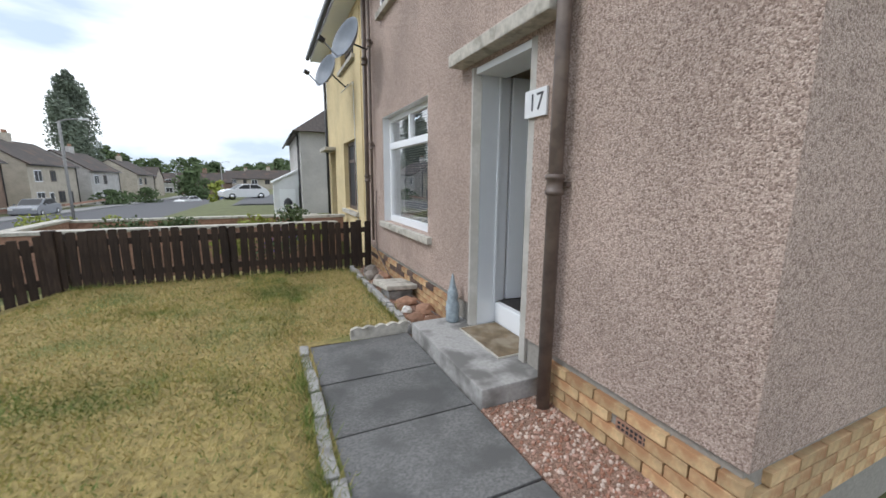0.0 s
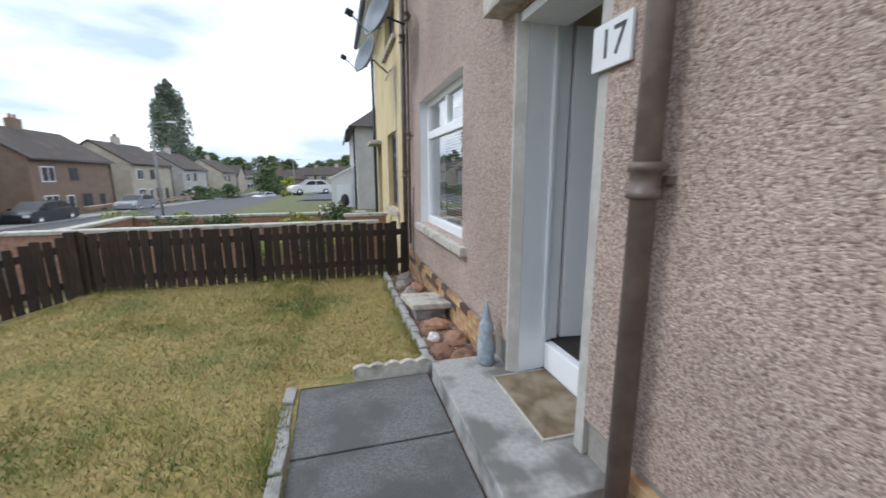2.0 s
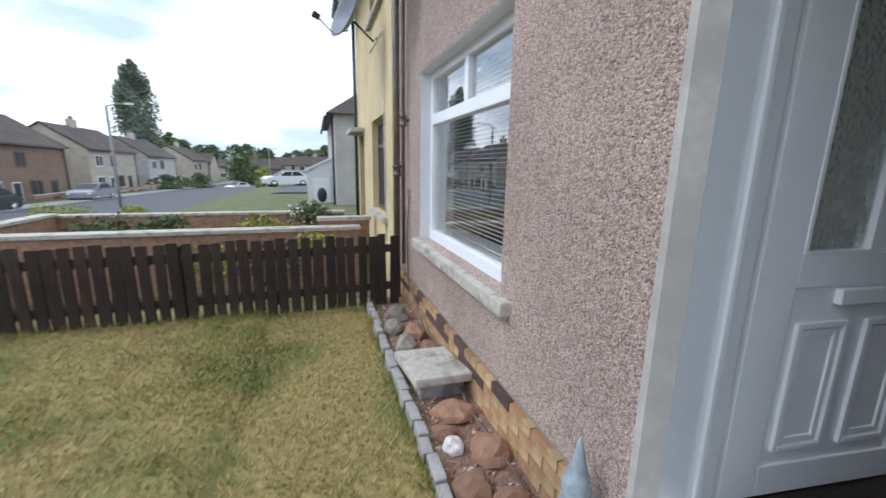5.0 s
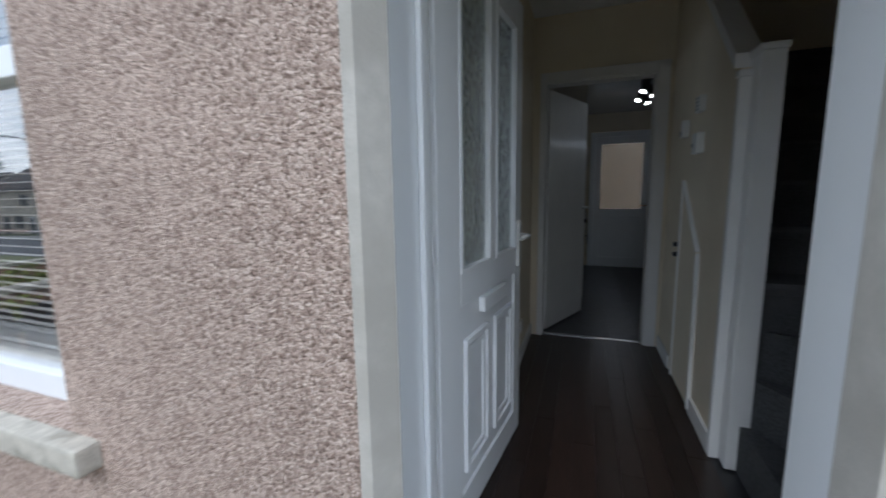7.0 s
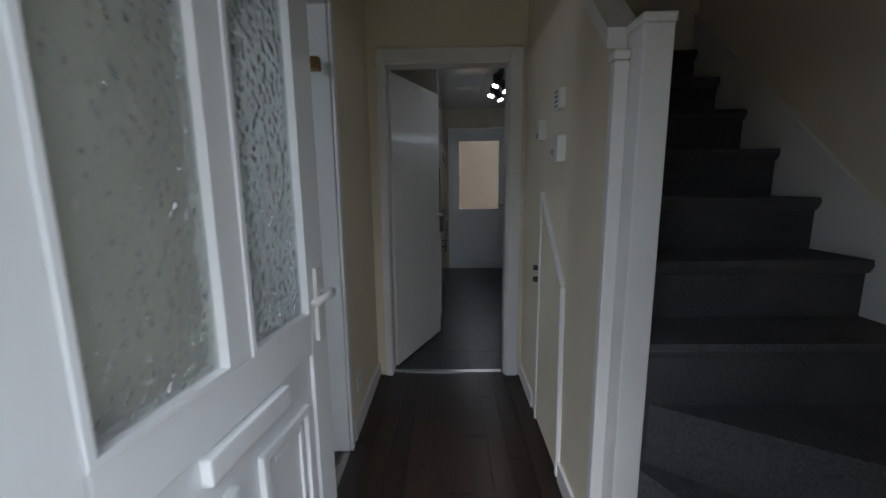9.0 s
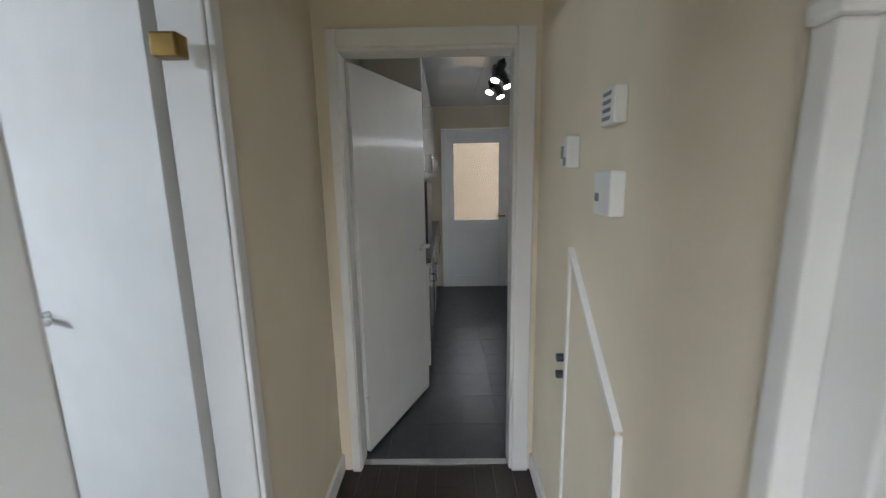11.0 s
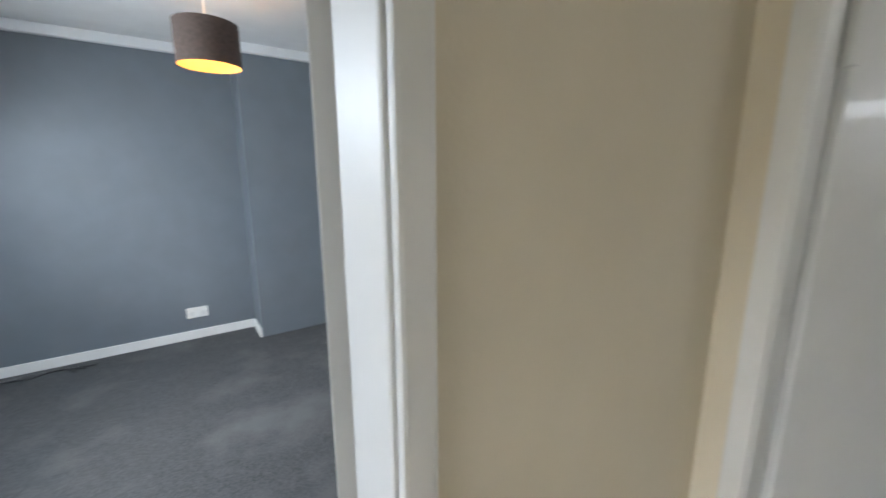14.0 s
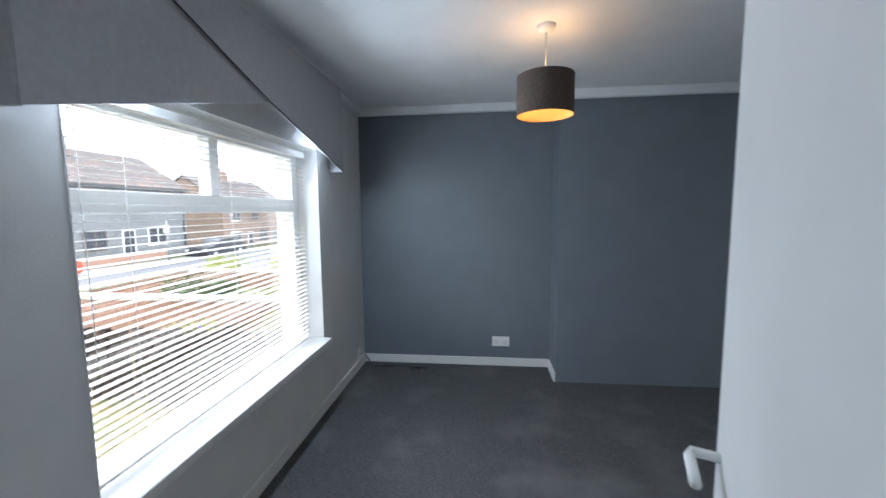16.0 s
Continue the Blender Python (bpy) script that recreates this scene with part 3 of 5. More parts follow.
# kitchen door
kd = thing("kitchen_door", "white glossed flush kitchen door with a lever handle, ajar", "door", pose(KX + 0.115, 3.832, 0, 0, 0, -23.2))
part("leaf", boxes((0.0, 0.72, 0, 0.04, HF + 0.012, 2.23), bevel=0.003), M_GLOSS, kd)
lever(kd, 0.665, 1.29, 0, -1, M_PLASTIC, False)
for z in (0.5, 1.95):
    part("hinge", boxes((-0.012, 0.012, -0.008, 0.006, z, z + 0.1)), M_GLOSS, kd)

# front window
win = tagged(new("window_1"), "white plastic window with two top lights over a large pane", "window", kind=S)
fx0, fx1 = 0.10, 0.17
def bar(*s):
    return part("window_frame", boxes(s, bevel=0.006), M_UPVC, win)
bar(fx0, fx1, WY0, WY0 + 0.07, WZ0, WZ1); bar(fx0, fx1, WY1 - 0.07, WY1, WZ0, WZ1)
bar(fx0, fx1, WY0 + 0.07, WY1 - 0.07, WZ0, WZ0 + 0.09); bar(fx0, fx1, WY0 + 0.07, WY1 - 0.07, WZ1 - 0.07, WZ1)
bar(fx0 - 0.006, fx1, WY0 + 0.07, WY1 - 0.07, 1.80, 1.89)
WM = 5.82
bar(fx0, fx1, WM - 0.035, WM + 0.035, 1.89, WZ1 - 0.07)
for a, b, c, d in ((WY0 + 0.07, WY1 - 0.07, WZ0 + 0.09, 1.80), (WY0 + 0.07, WM - 0.035, 1.89, WZ1 - 0.07), (WM + 0.035, WY1 - 0.07, 1.89, WZ1 - 0.07)):
    g = part("pane", boxes((0.132, 0.138, a, b, c, d)), M_GLASS, win, "clear glass pane")
    g.visible_shadow = False
part("window_sill", boxes((-0.06, 0.1, 4.83, 6.78, 0.675, WZ0 - 0.002), bevel=0.01), M_WEATHERED, win, "weathered concrete window sill")
part("reveal", boxes((0.004, 0.1, WY0, WY1 - 0.006, WZ1 - 0.006, WZ1 - 0.0005)), M_PALEPAINT, win)
part("inner_sill", boxes((0.172, 0.40, WY0 + 0.002, WY1 - 0.002, 0.80, 0.845), bevel=0.006), M_GLOSS, win, "white inner window board")
part("reveal", boxes((0.004, 0.1, WY1 - 0.006, WY1 - 0.0005, WZ0, WZ1)), M_PALEPAINT, win, "pale painted outer reveal")
for s in ((0.172, 0.334, WY0 + 0.0005, WY0 + 0.006, 0.845, WZ1), (0.172, 0.334, WY1 - 0.006, WY1 - 0.0005, 0.845, WZ1), (0.172, 0.334, WY0, WY1, WZ1 - 0.006, WZ1 - 0.0005)):
    part("inner_reveal", boxes(s), M_LWHITE, win)

# venetian blind
bl = thing("venetian_blind", "white metal venetian blind, lowered with open slats", "blind", pose(0.235, 5.825, 0))
bm = boxes((-0.0125, 0.0125, -0.83, 0.83, -0.0008, 0.0008))
slat = part("slat", bm, M_PLASTIC, bl)
nsl = 42
for i in range(nsl):
    o = slat if i == 0 else bpy.data.objects.new("slat", slat.data)
    if i:
        scene.collection.objects.link(o)
        o.parent = bl
    o.matrix_local = pose(0, 0, 0.89 + i * 0.0305, 0, 3, 0)
part("head_rail", boxes((-0.02, 0.02, -0.835, 0.835, 2.185, 2.225), bevel=0.003), M_PLASTIC, bl)
part("bottom_rail", boxes((-0.014, 0.014, -0.83, 0.83, 0.858, 0.872), bevel=0.003), M_PLASTIC, bl)
for y in (-0.6, 0, 0.6):
    part("cord", tube([(0.014, y, 0.87), (0.014, y, 2.19)], 0.0012, 5), M_PLASTIC, bl)
part("tilt_cord", tube([(0.03, -0.78, 2.18), (0.035, -0.78, 1.3)], 0.002, 5), M_PLASTIC, bl)

# pelmet: two overlapping fabric boards
pe = thing("window_pelmet", "grey-white fabric pelmet of two crossing panels over the window", "pelmet", pose(0, 0, 0))
part("panel", prism([(4.78, 2.07), (5.9, 2.37), (6.4, 2.5), (6.4, CE - 0.03), (4.78, CE - 0.03)], "x", 0.425, 0.435), M_PELMET, pe)
part("panel", prism([(6.93, 2.11), (5.9, 2.37), (5.05, 2.63), (4.78, CE - 0.04), (6.93, CE - 0.04)], "x", 0.437, 0.447), M_PELMET, pe)
part("return", boxes((0.334, 0.436, 6.925, 6.94, 2.11, CE - 0.04)), M_PELMET, pe)
part("return", boxes((0.334, 0.426, 4.775, 4.79, 2.07, CE - 0.04)), M_PELMET, pe)
part("piping", tube([(0.449, 6.93, 2.11), (0.449, 5.9, 2.37), (0.449, 5.05, 2.63)], 0.004, 6), M_DARKIN, pe)

# pendant lamp
pl = thing("pendant_lamp", "brown fabric drum pendant lamp, lit, hanging from the ceiling", "lamp", pose(1.88, 6.15, 0.06))
def open_ring(r, z0, z1, k=40):
    b = bmesh.new()
    lo = [b.verts.new((r * math.cos(2 * math.pi * i / k), r * math.sin(2 * math.pi * i / k), z0)) for i in range(k)]
    hi = [b.verts.new((v.co.x, v.co.y, z1)) for v in lo]
    for i in range(k):
        f = b.faces.new((lo[i], lo[(i + 1) % k], hi[(i + 1) % k], hi[i]))
        f.smooth = True
    return b
part("shade", open_ring(0.152, 2.25, 2.46), M_SHADE, pl)
part("lining", open_ring(0.149, 2.252, 2.458), M_SHADEIN, pl, "shade lining coloured orange for the bulb's glow")
part("bulb", lathe([(0.012, 2.42), (0.02, 2.40), (0.03, 2.36), (0.028, 2.325), (0.012, 2.31)], 16), M_BULB, pl, "glowing warm bulb")
part("cord", tube([(0, 0, 2.42), (0, 0, CE - 0.06)], 0.004, 6), M_PLASTIC, pl)
part("ceiling_rose", lathe([(0.02, CE - 0.095), (0.048, CE - 0.08), (0.05, CE - 0.06)], 20), M_PLASTIC, pl, "white ceiling rose")
bulb = new("pendant_bulb_light", bpy.data.lights.new("pendant_bulb_light", "POINT"))
bulb.data.energy, bulb.data.color, bulb.data.shadow_soft_size = 1.0, (1.0, 0.62, 0.28), 0.035
bulb.location = (1.88, 6.15, 2.45)

# socket and cables in the living room
so = thing("wall_socket", "white double wall socket above the skirting", "socket", pose(1.71, 7.675, 0.518))
part("plate", boxes((-0.083, 0.083, -0.012, 0, -0.048, 0.048), bevel=0.004), M_PLASTIC, so)
for x in (-0.045, 0.045):
    part("outlet", boxes((x - 0.02, x + 0.02, -0.0135, -0.0118, -0.03, 0.01)), M_LWHITE, so)
cb = thing("loose_cable", "black cables trailing on the carpet by the skirting", "cable", pose(0, 0, 0))
for k in range(3):
    part("cable", tube([(0.36 + 0.03 * k, 7.6 - 0.02 * k, HF + 0.1 - 0.03 * k), (0.45, 7.55, HF + 0.012), (0.62, 7.58 - 0.03 * k, HF + 0.012), (0.8, 7.56 + 0.02 * k, HF + 0.012), (1.0 - 0.06 * k, 7.52 - 0.03 * k, HF + 0.012)], 0.006, 6), M_BLACK, cb)
ws = thing("wall_plate", "small white aerial plate low on the wall", "socket", pose(0.334, 7.5, 0.42))
part("plate", boxes((0, 0.01, -0.04, 0.04, -0.04, 0.04), bevel=0.003), M_PLASTIC, ws)

# ---- stairs ----
st = tagged(new("staircase"), "carpeted stairs winding up beside the hall in charcoal carpet", "stairs", kind=S)
RI, GO, NX, NY = 0.2, 0.218, 1.2, 2.93
for k in range(3):
    a0, a1 = math.pi + k * math.pi / 6, math.pi + 1.5 * math.pi / 3
    pts = [(NX + 0.04, NY)]
    def rim(a):
        c, s = math.cos(a), math.sin(a)
        t = min((NX - 0.335) / max(1e-6, -c), (NY - 2.04) / max(1e-6, -s))
        return (NX + c * t, NY + s * t)
    pts.append(rim(a0))
    corner = math.atan2(2.04 - NY, 0.335 - NX) + 2 * math.pi
    if a0 < corner:
        pts.append((0.335, 2.04))
    pts.append((NX + 0.04, 2.04))
    part("tread", prism(pts, "z", HF + RI * k + (0.001 if k else 0), HF + RI * (k + 1)), M_STAIRCARPET, st)
for k in range(3, 14):
    x = NX + (k - 3) * GO
    bm = prism([(x - 0.02, HF + RI * (k + 1)), (x - 0.025, HF + RI * (k + 1) - 0.02), (x - 0.012, HF + RI * (k + 1) - 0.045), (x, HF + RI * (k + 1) - 0.05), (x, HF + RI * k - 0.15), (x + GO, HF + RI * k + 0.0), (x + GO, HF + RI * (k + 1))], "y", 2.055, NY)
    part("tread", bm, M_STAIRCARPET, st)
bm = prism([(0.5, HF + 0.55), (1.2, 1.24), (3.6, 1.24 + 2.4 * 0.92), (3.6, 0.9 + 2.4 * 0.92), (1.2, 0.8), (0.5, HF + 0.2)], "y", 2.031, 2.05)
part("string_board", bm, M_GLOSS, st, "white painted string board")
nw = thing("newel_post", "white painted flat newel post at the foot of the stairs", "newel post", pose(0, 0, 0))
part("post", boxes((1.17, 1.262, 2.893, 2.972, HF, 1.93), bevel=0.005), M_GLOSS, nw)
part("cap", boxes((1.165, 1.275, 2.888, 2.977, 1.93, 1.955), bevel=0.008), M_GLOSS, nw)
part("side_board", boxes((1.235, 1.268, 2.973, 3.014, HF, 1.86), bevel=0.005), M_GLOSS, nw)
part("capital", boxes((1.228, 1.272, 2.973, 3.02, 1.86, 1.885), bevel=0.006), M_GLOSS, nw)
rl = thing("stair_rail", "white painted raking capping along the spandrel wall", "handrail", pose(0, 0, 0))
part("capping", prism([(1.27, 1.9), (2.2, CE - 0.02), (2.2, CE + 0.04), (1.27, 1.955)], "y", 2.93, 3.025), M_GLOSS, rl)
# cupboard under the stairs
cd = thing("cupboard_door", "white raking under-stair cupboard door with a black knob", "cupboard door", pose(0, 0, 0))
part("leaf", prism([(1.62, HF + 0.03), (2.02, HF + 0.03), (2.02, 1.455), (1.65, 1.12)], "y", 3.001, 3.012), M_BEIGE, cd)
part("trim", prism([(2.02, HF + 0.02), (2.036, HF + 0.02), (2.036, 1.49), (2.02, 1.474)], "y", 3.001, 3.02), M_GLOSS, cd)
part("trim", prism([(2.02, 1.455), (2.02, 1.474), (1.635, 1.127), (1.65, 1.12)], "y", 3.001, 3.02), M_GLOSS, cd)
part("trim", prism([(1.60, HF + 0.02), (1.62, HF + 0.02), (1.65, 1.1), (1.635, 1.115)], "y", 3.001, 3.02), M_GLOSS, cd)
for z in (1.05, 1.11):
    part("knob", tube([(2.05, 3.001, z), (2.05, 3.04, z)], 0.014, 10), M_BLACK, cd, "black knob")

# things on the hall wall
def wallbox(name, label, cat, x0, x1, z0, z1, d, material=None):
    t = thing(name, label, cat, pose((x0 + x1) / 2, 3.001, (z0 + z1) / 2))
    part("case", boxes((-(x1 - x0) / 2, (x1 - x0) / 2, 0, d, -(z1 - z0) / 2, (z1 - z0) / 2), bevel=0.006), material or M_PLASTIC, t)
    return t
th = wallbox("thermostat", "small white room thermostat with a grey display", "thermostat", 2.1, 2.165, 1.745, 1.82, 0.018)
part("display", boxes((-0.02, 0.02, 0.0185, 0.02, -0.015, 0.025)), M_DISH, th)
al = wallbox("alarm_box", "slim white upright alarm sensor on the wall", "alarm", 2.02, 2.055, 1.735, 1.83, 0.04)
part("button", boxes((-0.012, 0.012, 0.0405, 0.043, -0.04, -0.015)), M_DISH, al)
dc = wallbox("door_chime", "white slotted door chime box", "door chime", 1.715, 1.8, 1.825, 1.905, 0.03)
for k in range(4):
    part("slot", boxes((-0.022, 0.022, 0.0305, 0.032, -0.03 + 0.018 * k, -0.022 + 0.018 * k)), M_DISH, dc)
cu = wallbox("control_box", "white rounded plastic control box", "control box", 1.7, 1.8, 1.618, 1.722, 0.036)
part("badge", boxes((0.012, 0.034, 0.0365, 0.038, -0.02, 0.0)), M_DISH, cu)
sw = thing("light_switch", "small white switch low on the hall wall", "socket", pose(2.0, 3.949, 0.52))
part("plate", boxes((-0.04, 0.04, -0.012, 0, -0.04, 0.04), bevel=0.003), M_PLASTIC, sw)
kp = thing("door_closer", "small brass bracket on the living room door head", "bracket", pose(1.735, 4.0, 2.0))
part("bracket", boxes((-0.03, 0.012, -0.03, 0.03, -0.02, 0.03), bevel=0.006), M_BRASS, kp)

# ---- kitchen ----
bd = tagged(new("door_2"), "white plastic back door with a frosted upper pane", "door", kind=S)
bx0, bx1 = 5.9, 5.96
for s in ((2.5, 2.57, HF, 2.32), (3.41, 3.48, HF, 2.32)):
    part("frame", boxes((bx0, bx1, s[0], s[1], s[2], s[3]), bevel=0.006), M_UPVC, bd)
part("frame", boxes((bx0, bx1, 2.57, 3.41, 2.25, 2.32), bevel=0.006), M_UPVC, bd)
for a, b in ((2.571, 2.742), (3.323, 3.409)):
    part("stile", boxes((bx0 + 0.01, bx1, a, b, HF + 0.001, 2.249), bevel=0.004), M_UPVC, bd)
for a, b in ((HF + 0.001, 0.42), (1.05, 1.167), (2.145, 2.249)):
    part("rail", boxes((bx0 + 0.01, bx1, 2.742, 3.323, a, b), bevel=0.004), M_UPVC, bd)
part("lower_panel", boxes((bx0 + 0.03, bx1, 2.742, 3.323, 0.42, 1.05)), M_UPVC, bd)
g = part("pane", boxes((5.93, 5.942, 2.742, 3.323, 1.167, 2.145)), M_FROSTB, bd, "rippled frosted glass")
g.visible_shadow = False
part("handle", tube([(bx0 + 0.01, 2.67, 1.22), (bx0 - 0.04, 2.67, 1.22), (bx0 - 0.045, 2.78, 1.22)], 0.01), M_BRASS, bd, "brass lever handle")


def cabinet(name, label, x0, x1, y0, y1, z0, z1, front, door_n=1, hz=None):
    """A unit whose doors face towards front (+1: +y, -1: -y)."""
    t = thing(name, label, "cabinet", pose((x0 + x1) / 2, (y0 + y1) / 2, z0))
    hx, hy, h = (x1 - x0) / 2, (y1 - y0) / 2, z1 - z0
    part("body", boxes((-hx, hx, -hy, hy, 0, h)), M_KDOOR, t)
    w = 2 * hx / door_n
    for i in range(door_n):
        a, b = -hx + i * w + 0.003, -hx + (i + 1) * w - 0.003
        ya, yb = sorted((front * hy, front * (hy + 0.02)))
        d = part("door", boxes((a, b, ya, yb, 0.005 + (0.1 if z0 < 0.5 else 0), h - 0.005), bevel=0.002), M_KDOOR, t)
        zz = h - 0.2 if z0 < 0.5 else 0.12
        part("handle", tube([(b - 0.04, front * (hy + 0.02), zz - 0.07), (b - 0.04, front * (hy + 0.05), zz - 0.07), (b - 0.04, front * (hy + 0.05), zz + 0.07), (b - 0.04, front * (hy + 0.02), zz + 0.07)], 0.006), M_CHROME, d, "chrome bar handle")
    return t


gu = "kitchen units"
for a, b in ((3.45, 4.05), (4.65, 5.25), (5.25, 5.85)):
    tagged(cabinet("base_cabinet", "gloss cream base cabinet under a dark worktop", a, b, 3.56, 3.94, HF, 1.13, -1), group=gu)
for a, b in ((3.45, 4.05), (4.05, 4.65), (4.65, 5.25), (5.25, 5.85)):
    tagged(cabinet("wall_cabinet", "gloss cream wall cabinet above the worktop", a, b, 3.58, 3.94, 1.72, 2.5, -1), group=gu)
tagged(box("worktop_left", (3.44, 5.86, 3.52, 3.945, 1.135, 1.17), M_WORKTOP, None, 0.006), "dark speckled laminate worktop", "worktop", kind="")
bpy.data.objects["worktop_left"].name = "worktop"
ov = thing("built_in_oven", "black glass built-in cooker under the worktop", "oven", pose(4.35, 3.735, HF))
part("body", boxes((-0.295, 0.295, -0.16, 0.16, 0.02, 0.855)), M_BLACK, ov)
part("glass_door", boxes((-0.28, 0.28, -0.19, -0.165, 0.12, 0.66), bevel=0.004), M_BLACK, ov)
part("handle", tube([(-0.22, -0.19, 0.62), (-0.22, -0.225, 0.62), (0.22, -0.225, 0.62), (0.22, -0.19, 0.62)], 0.008), M_CHROME, ov)
mw = thing("microwave_oven", "black glass microwave oven under the wall cabinets", "microwave", pose(4.08, 3.74, 1.171))
part("case", boxes((-0.4, 0.4, -0.17, 0.17, 0, 0.54), bevel=0.006), M_BLACK, mw)
part("door", boxes((-0.39, 0.2, -0.19, -0.172, 0.02, 0.52), bevel=0.003), M_BLACK, mw)
part("panel", boxes((0.21, 0.39, -0.188, -0.172, 0.02, 0.52), bevel=0.003), M_BLACK, mw)
for a, b in ((4.95, 5.42), (5.42, 5.89), (3.0, 3.58)):
    tagged(cabinet("base_cabinet", "gloss cream base cabinet beside the washing machine", a, b, 2.05, 2.52, HF, 1.13, 1), group=gu)
tagged(cabinet("base_cabinet", "gloss cream sink cabinet", 3.58, 4.32, 2.05, 2.52, HF, 1.13, 1, 2), group=gu)
tagged(box("worktop", (2.98, 5.93, 2.035, 2.6, 1.135, 1.175), M_WORKTOP, None, 0.006), "dark speckled worktop along the sink wall", "worktop")
wmc = thing("washing_machine", "white front-loading washing machine under the worktop", "washing machine", pose(4.635, 2.3, HF))
part("body", boxes((-0.295, 0.295, -0.24, 0.25, 0.02, 0.85), bevel=0.01), M_PLASTIC, wmc)
bm = lathe([(0.16, 0), (0.175, 0.015), (0.165, 0.035), (0.12, 0.03)], 28)
dr = part("door", bm, M_CHROME, wmc, "chrome ringed glass door")
dr.matrix_local = pose(0, 0.25, 0.47, -90, 0, 0)
bm = lathe([(0.12, 0.0), (0.12, 0.034), (0.05, 0.045)], 28)
part("door_glass", bm, M_BLACK, dr)
part("drawer", boxes((-0.28, -0.1, 0.25, 0.258, 0.72, 0.82), bevel=0.003), M_PLASTIC, wmc)
part("dial", tube([(0.05, 0.25, 0.77), (0.05, 0.275, 0.77)], 0.03, 16), M_CHROME, wmc)
sk = thing("sink", "stainless steel sink set in the worktop", "sink", pose(4.3, 2.3, 1.176))
part("rim", boxes((-0.45, 0.45, -0.2, -0.16, 0, 0.008), (-0.45, 0.45, 0.18, 0.22, 0, 0.008), (-0.45, -0.41, -0.16, 0.18, 0, 0.008), (0.0, 0.45, -0.16, 0.18, 0, 0.006)), M_CHROME, sk)
part("tap", tube([(-0.2, -0.18, 0), (-0.2, -0.18, 0.2), (-0.2, -0.1, 0.26), (-0.2, 0, 0.2)], 0.012), M_CHROME, sk)
kw = tagged(new("window_2"), "white plastic kitchen window over the sink", "window", kind=S)
for s in ((3.75, 3.81, 1.3, 2.2), (4.79, 4.85, 1.3, 2.2)):
    part("window_frame", boxes((s[0], s[1], 1.93, 1.99, s[2], s[3]), bevel=0.005), M_UPVC, kw)
for s in ((1.3, 1.36), (1.9, 1.95), (2.14, 2.2)):
    part("window_frame", boxes((3.81, 4.79, 1.93, 1.99, s[0], s[1]), bevel=0.005), M_UPVC, kw)
# spotlights on a ceiling bar
sl = thing("spotlight_bar", "black ceiling bar with lit chrome spotlights", "ceiling light", pose(4.2, 2.98, 2.6))
part("bar", tube([(-0.35, 0, -0.05), (0.35, 0, -0.05)], 0.014), M_BLACK, sl)
part("mount", boxes((-0.06, 0.06, -0.04, 0.04, -0.05, -0.001), bevel=0.005), M_BLACK, sl)
for k, x in enumerate((-0.3, -0.1, 0.1, 0.3)):
    h = part("spot", tube([(x, 0, -0.06), (x - 0.03, 0.04 * (-1) ** k, -0.12), (x - 0.05, 0.06 * (-1) ** k, -0.19)], 0.035, 12), M_BLACK, sl)
    part("lens", tube([(x - 0.05, 0.06 * (-1) ** k, -0.189), (x - 0.051, 0.062 * (-1) ** k, -0.194)], 0.03, 12), M_SPOT, h, "glowing spot lens")
sm = thing("smoke_alarm", "round white smoke alarm on the kitchen ceiling", "smoke alarm", pose(3.72, 3.18, 2.6))
part("case", lathe([(0.045, -0.04), (0.055, -0.03), (0.06, 0)], 24), M_PLASTIC, sm)

# ---- garden ----
rng = random.Random(4)


def fall(x, y):
    """Height of the land, which falls away to the street and down the road."""
    return G - 0.45 * min(2.6, max(0, -x - 5.4)) - 0.018 * max(0, min(y, 90) - 8.5)


def sheet(name, xs, ys, lift, material, label, cat):
    """A sheet of land on fall(), with a short skirt round its border."""
    bm = bmesh.new()
    vs = [[bm.verts.new((x, y, fall(x, y) + lift(x, y))) for x in xs] for y in ys]
    for j in range(len(ys) - 1):
        for i in range(len(xs) - 1):
            bm.faces.new((vs[j][i], vs[j][i + 1], vs[j + 1][i + 1], vs[j + 1][i]))
    rim = vs[0] + [row[-1] for row in vs[1:]] + vs[-1][-2::-1] + [row[0] for row in vs[-2:0:-1]]
    low = [bm.verts.new(v.co - Vector((0, 0, 0.3))) for v in rim]
    for i in range(len(rim)):
        k = (i + 1) % len(rim)
        bm.faces.new((rim[k], rim[i], low[i], low[k]))
    return tagged(part(name, bm, material), label, cat, kind=S)


SIDE_YS = (29, 40, 62)
YS = (-60, -20, 0, 8.5, 20, 40, 60, 90, 200)
sheet("ground", (-600, -300, -150, -80, -40, -25, -19.5, -17.5, -8.2, -8, -7, -6.5, -6.2, -5.4, -3, 0, 6.3, 30, 80, 200, 600), (-300, -60, -10, 0, 5, 8.5, 9.3, 9.6, 15, 30, 60, 90, 200, 500, 900), lambda x, y: 0.1 if x < -6.4 or y > 9.4 else -0.45, M_VERGE, "grassy land falling away to the street", "ground")
sheet("road", (-17.5, -8.2), YS, lambda x, y: 0.16, M_ASPHALT, "grey asphalt residential street", "road")
sheet("pavement", (-8.2, -8, -6.6), YS, lambda x, y: 0.26, M_PAVE, "pale concrete pavement beside the street", "pavement")
sheet("pavement_far", (-19.5, -17.5), YS, lambda x, y: 0.26, M_PAVE, "pale concrete pavement across the street", "pavement")


sheet("side_road", (-6.6, -3, -0.6), SIDE_YS, lambda x, y: 0.2, M_ASPHALT, "grey asphalt turning beside the houses", "road")


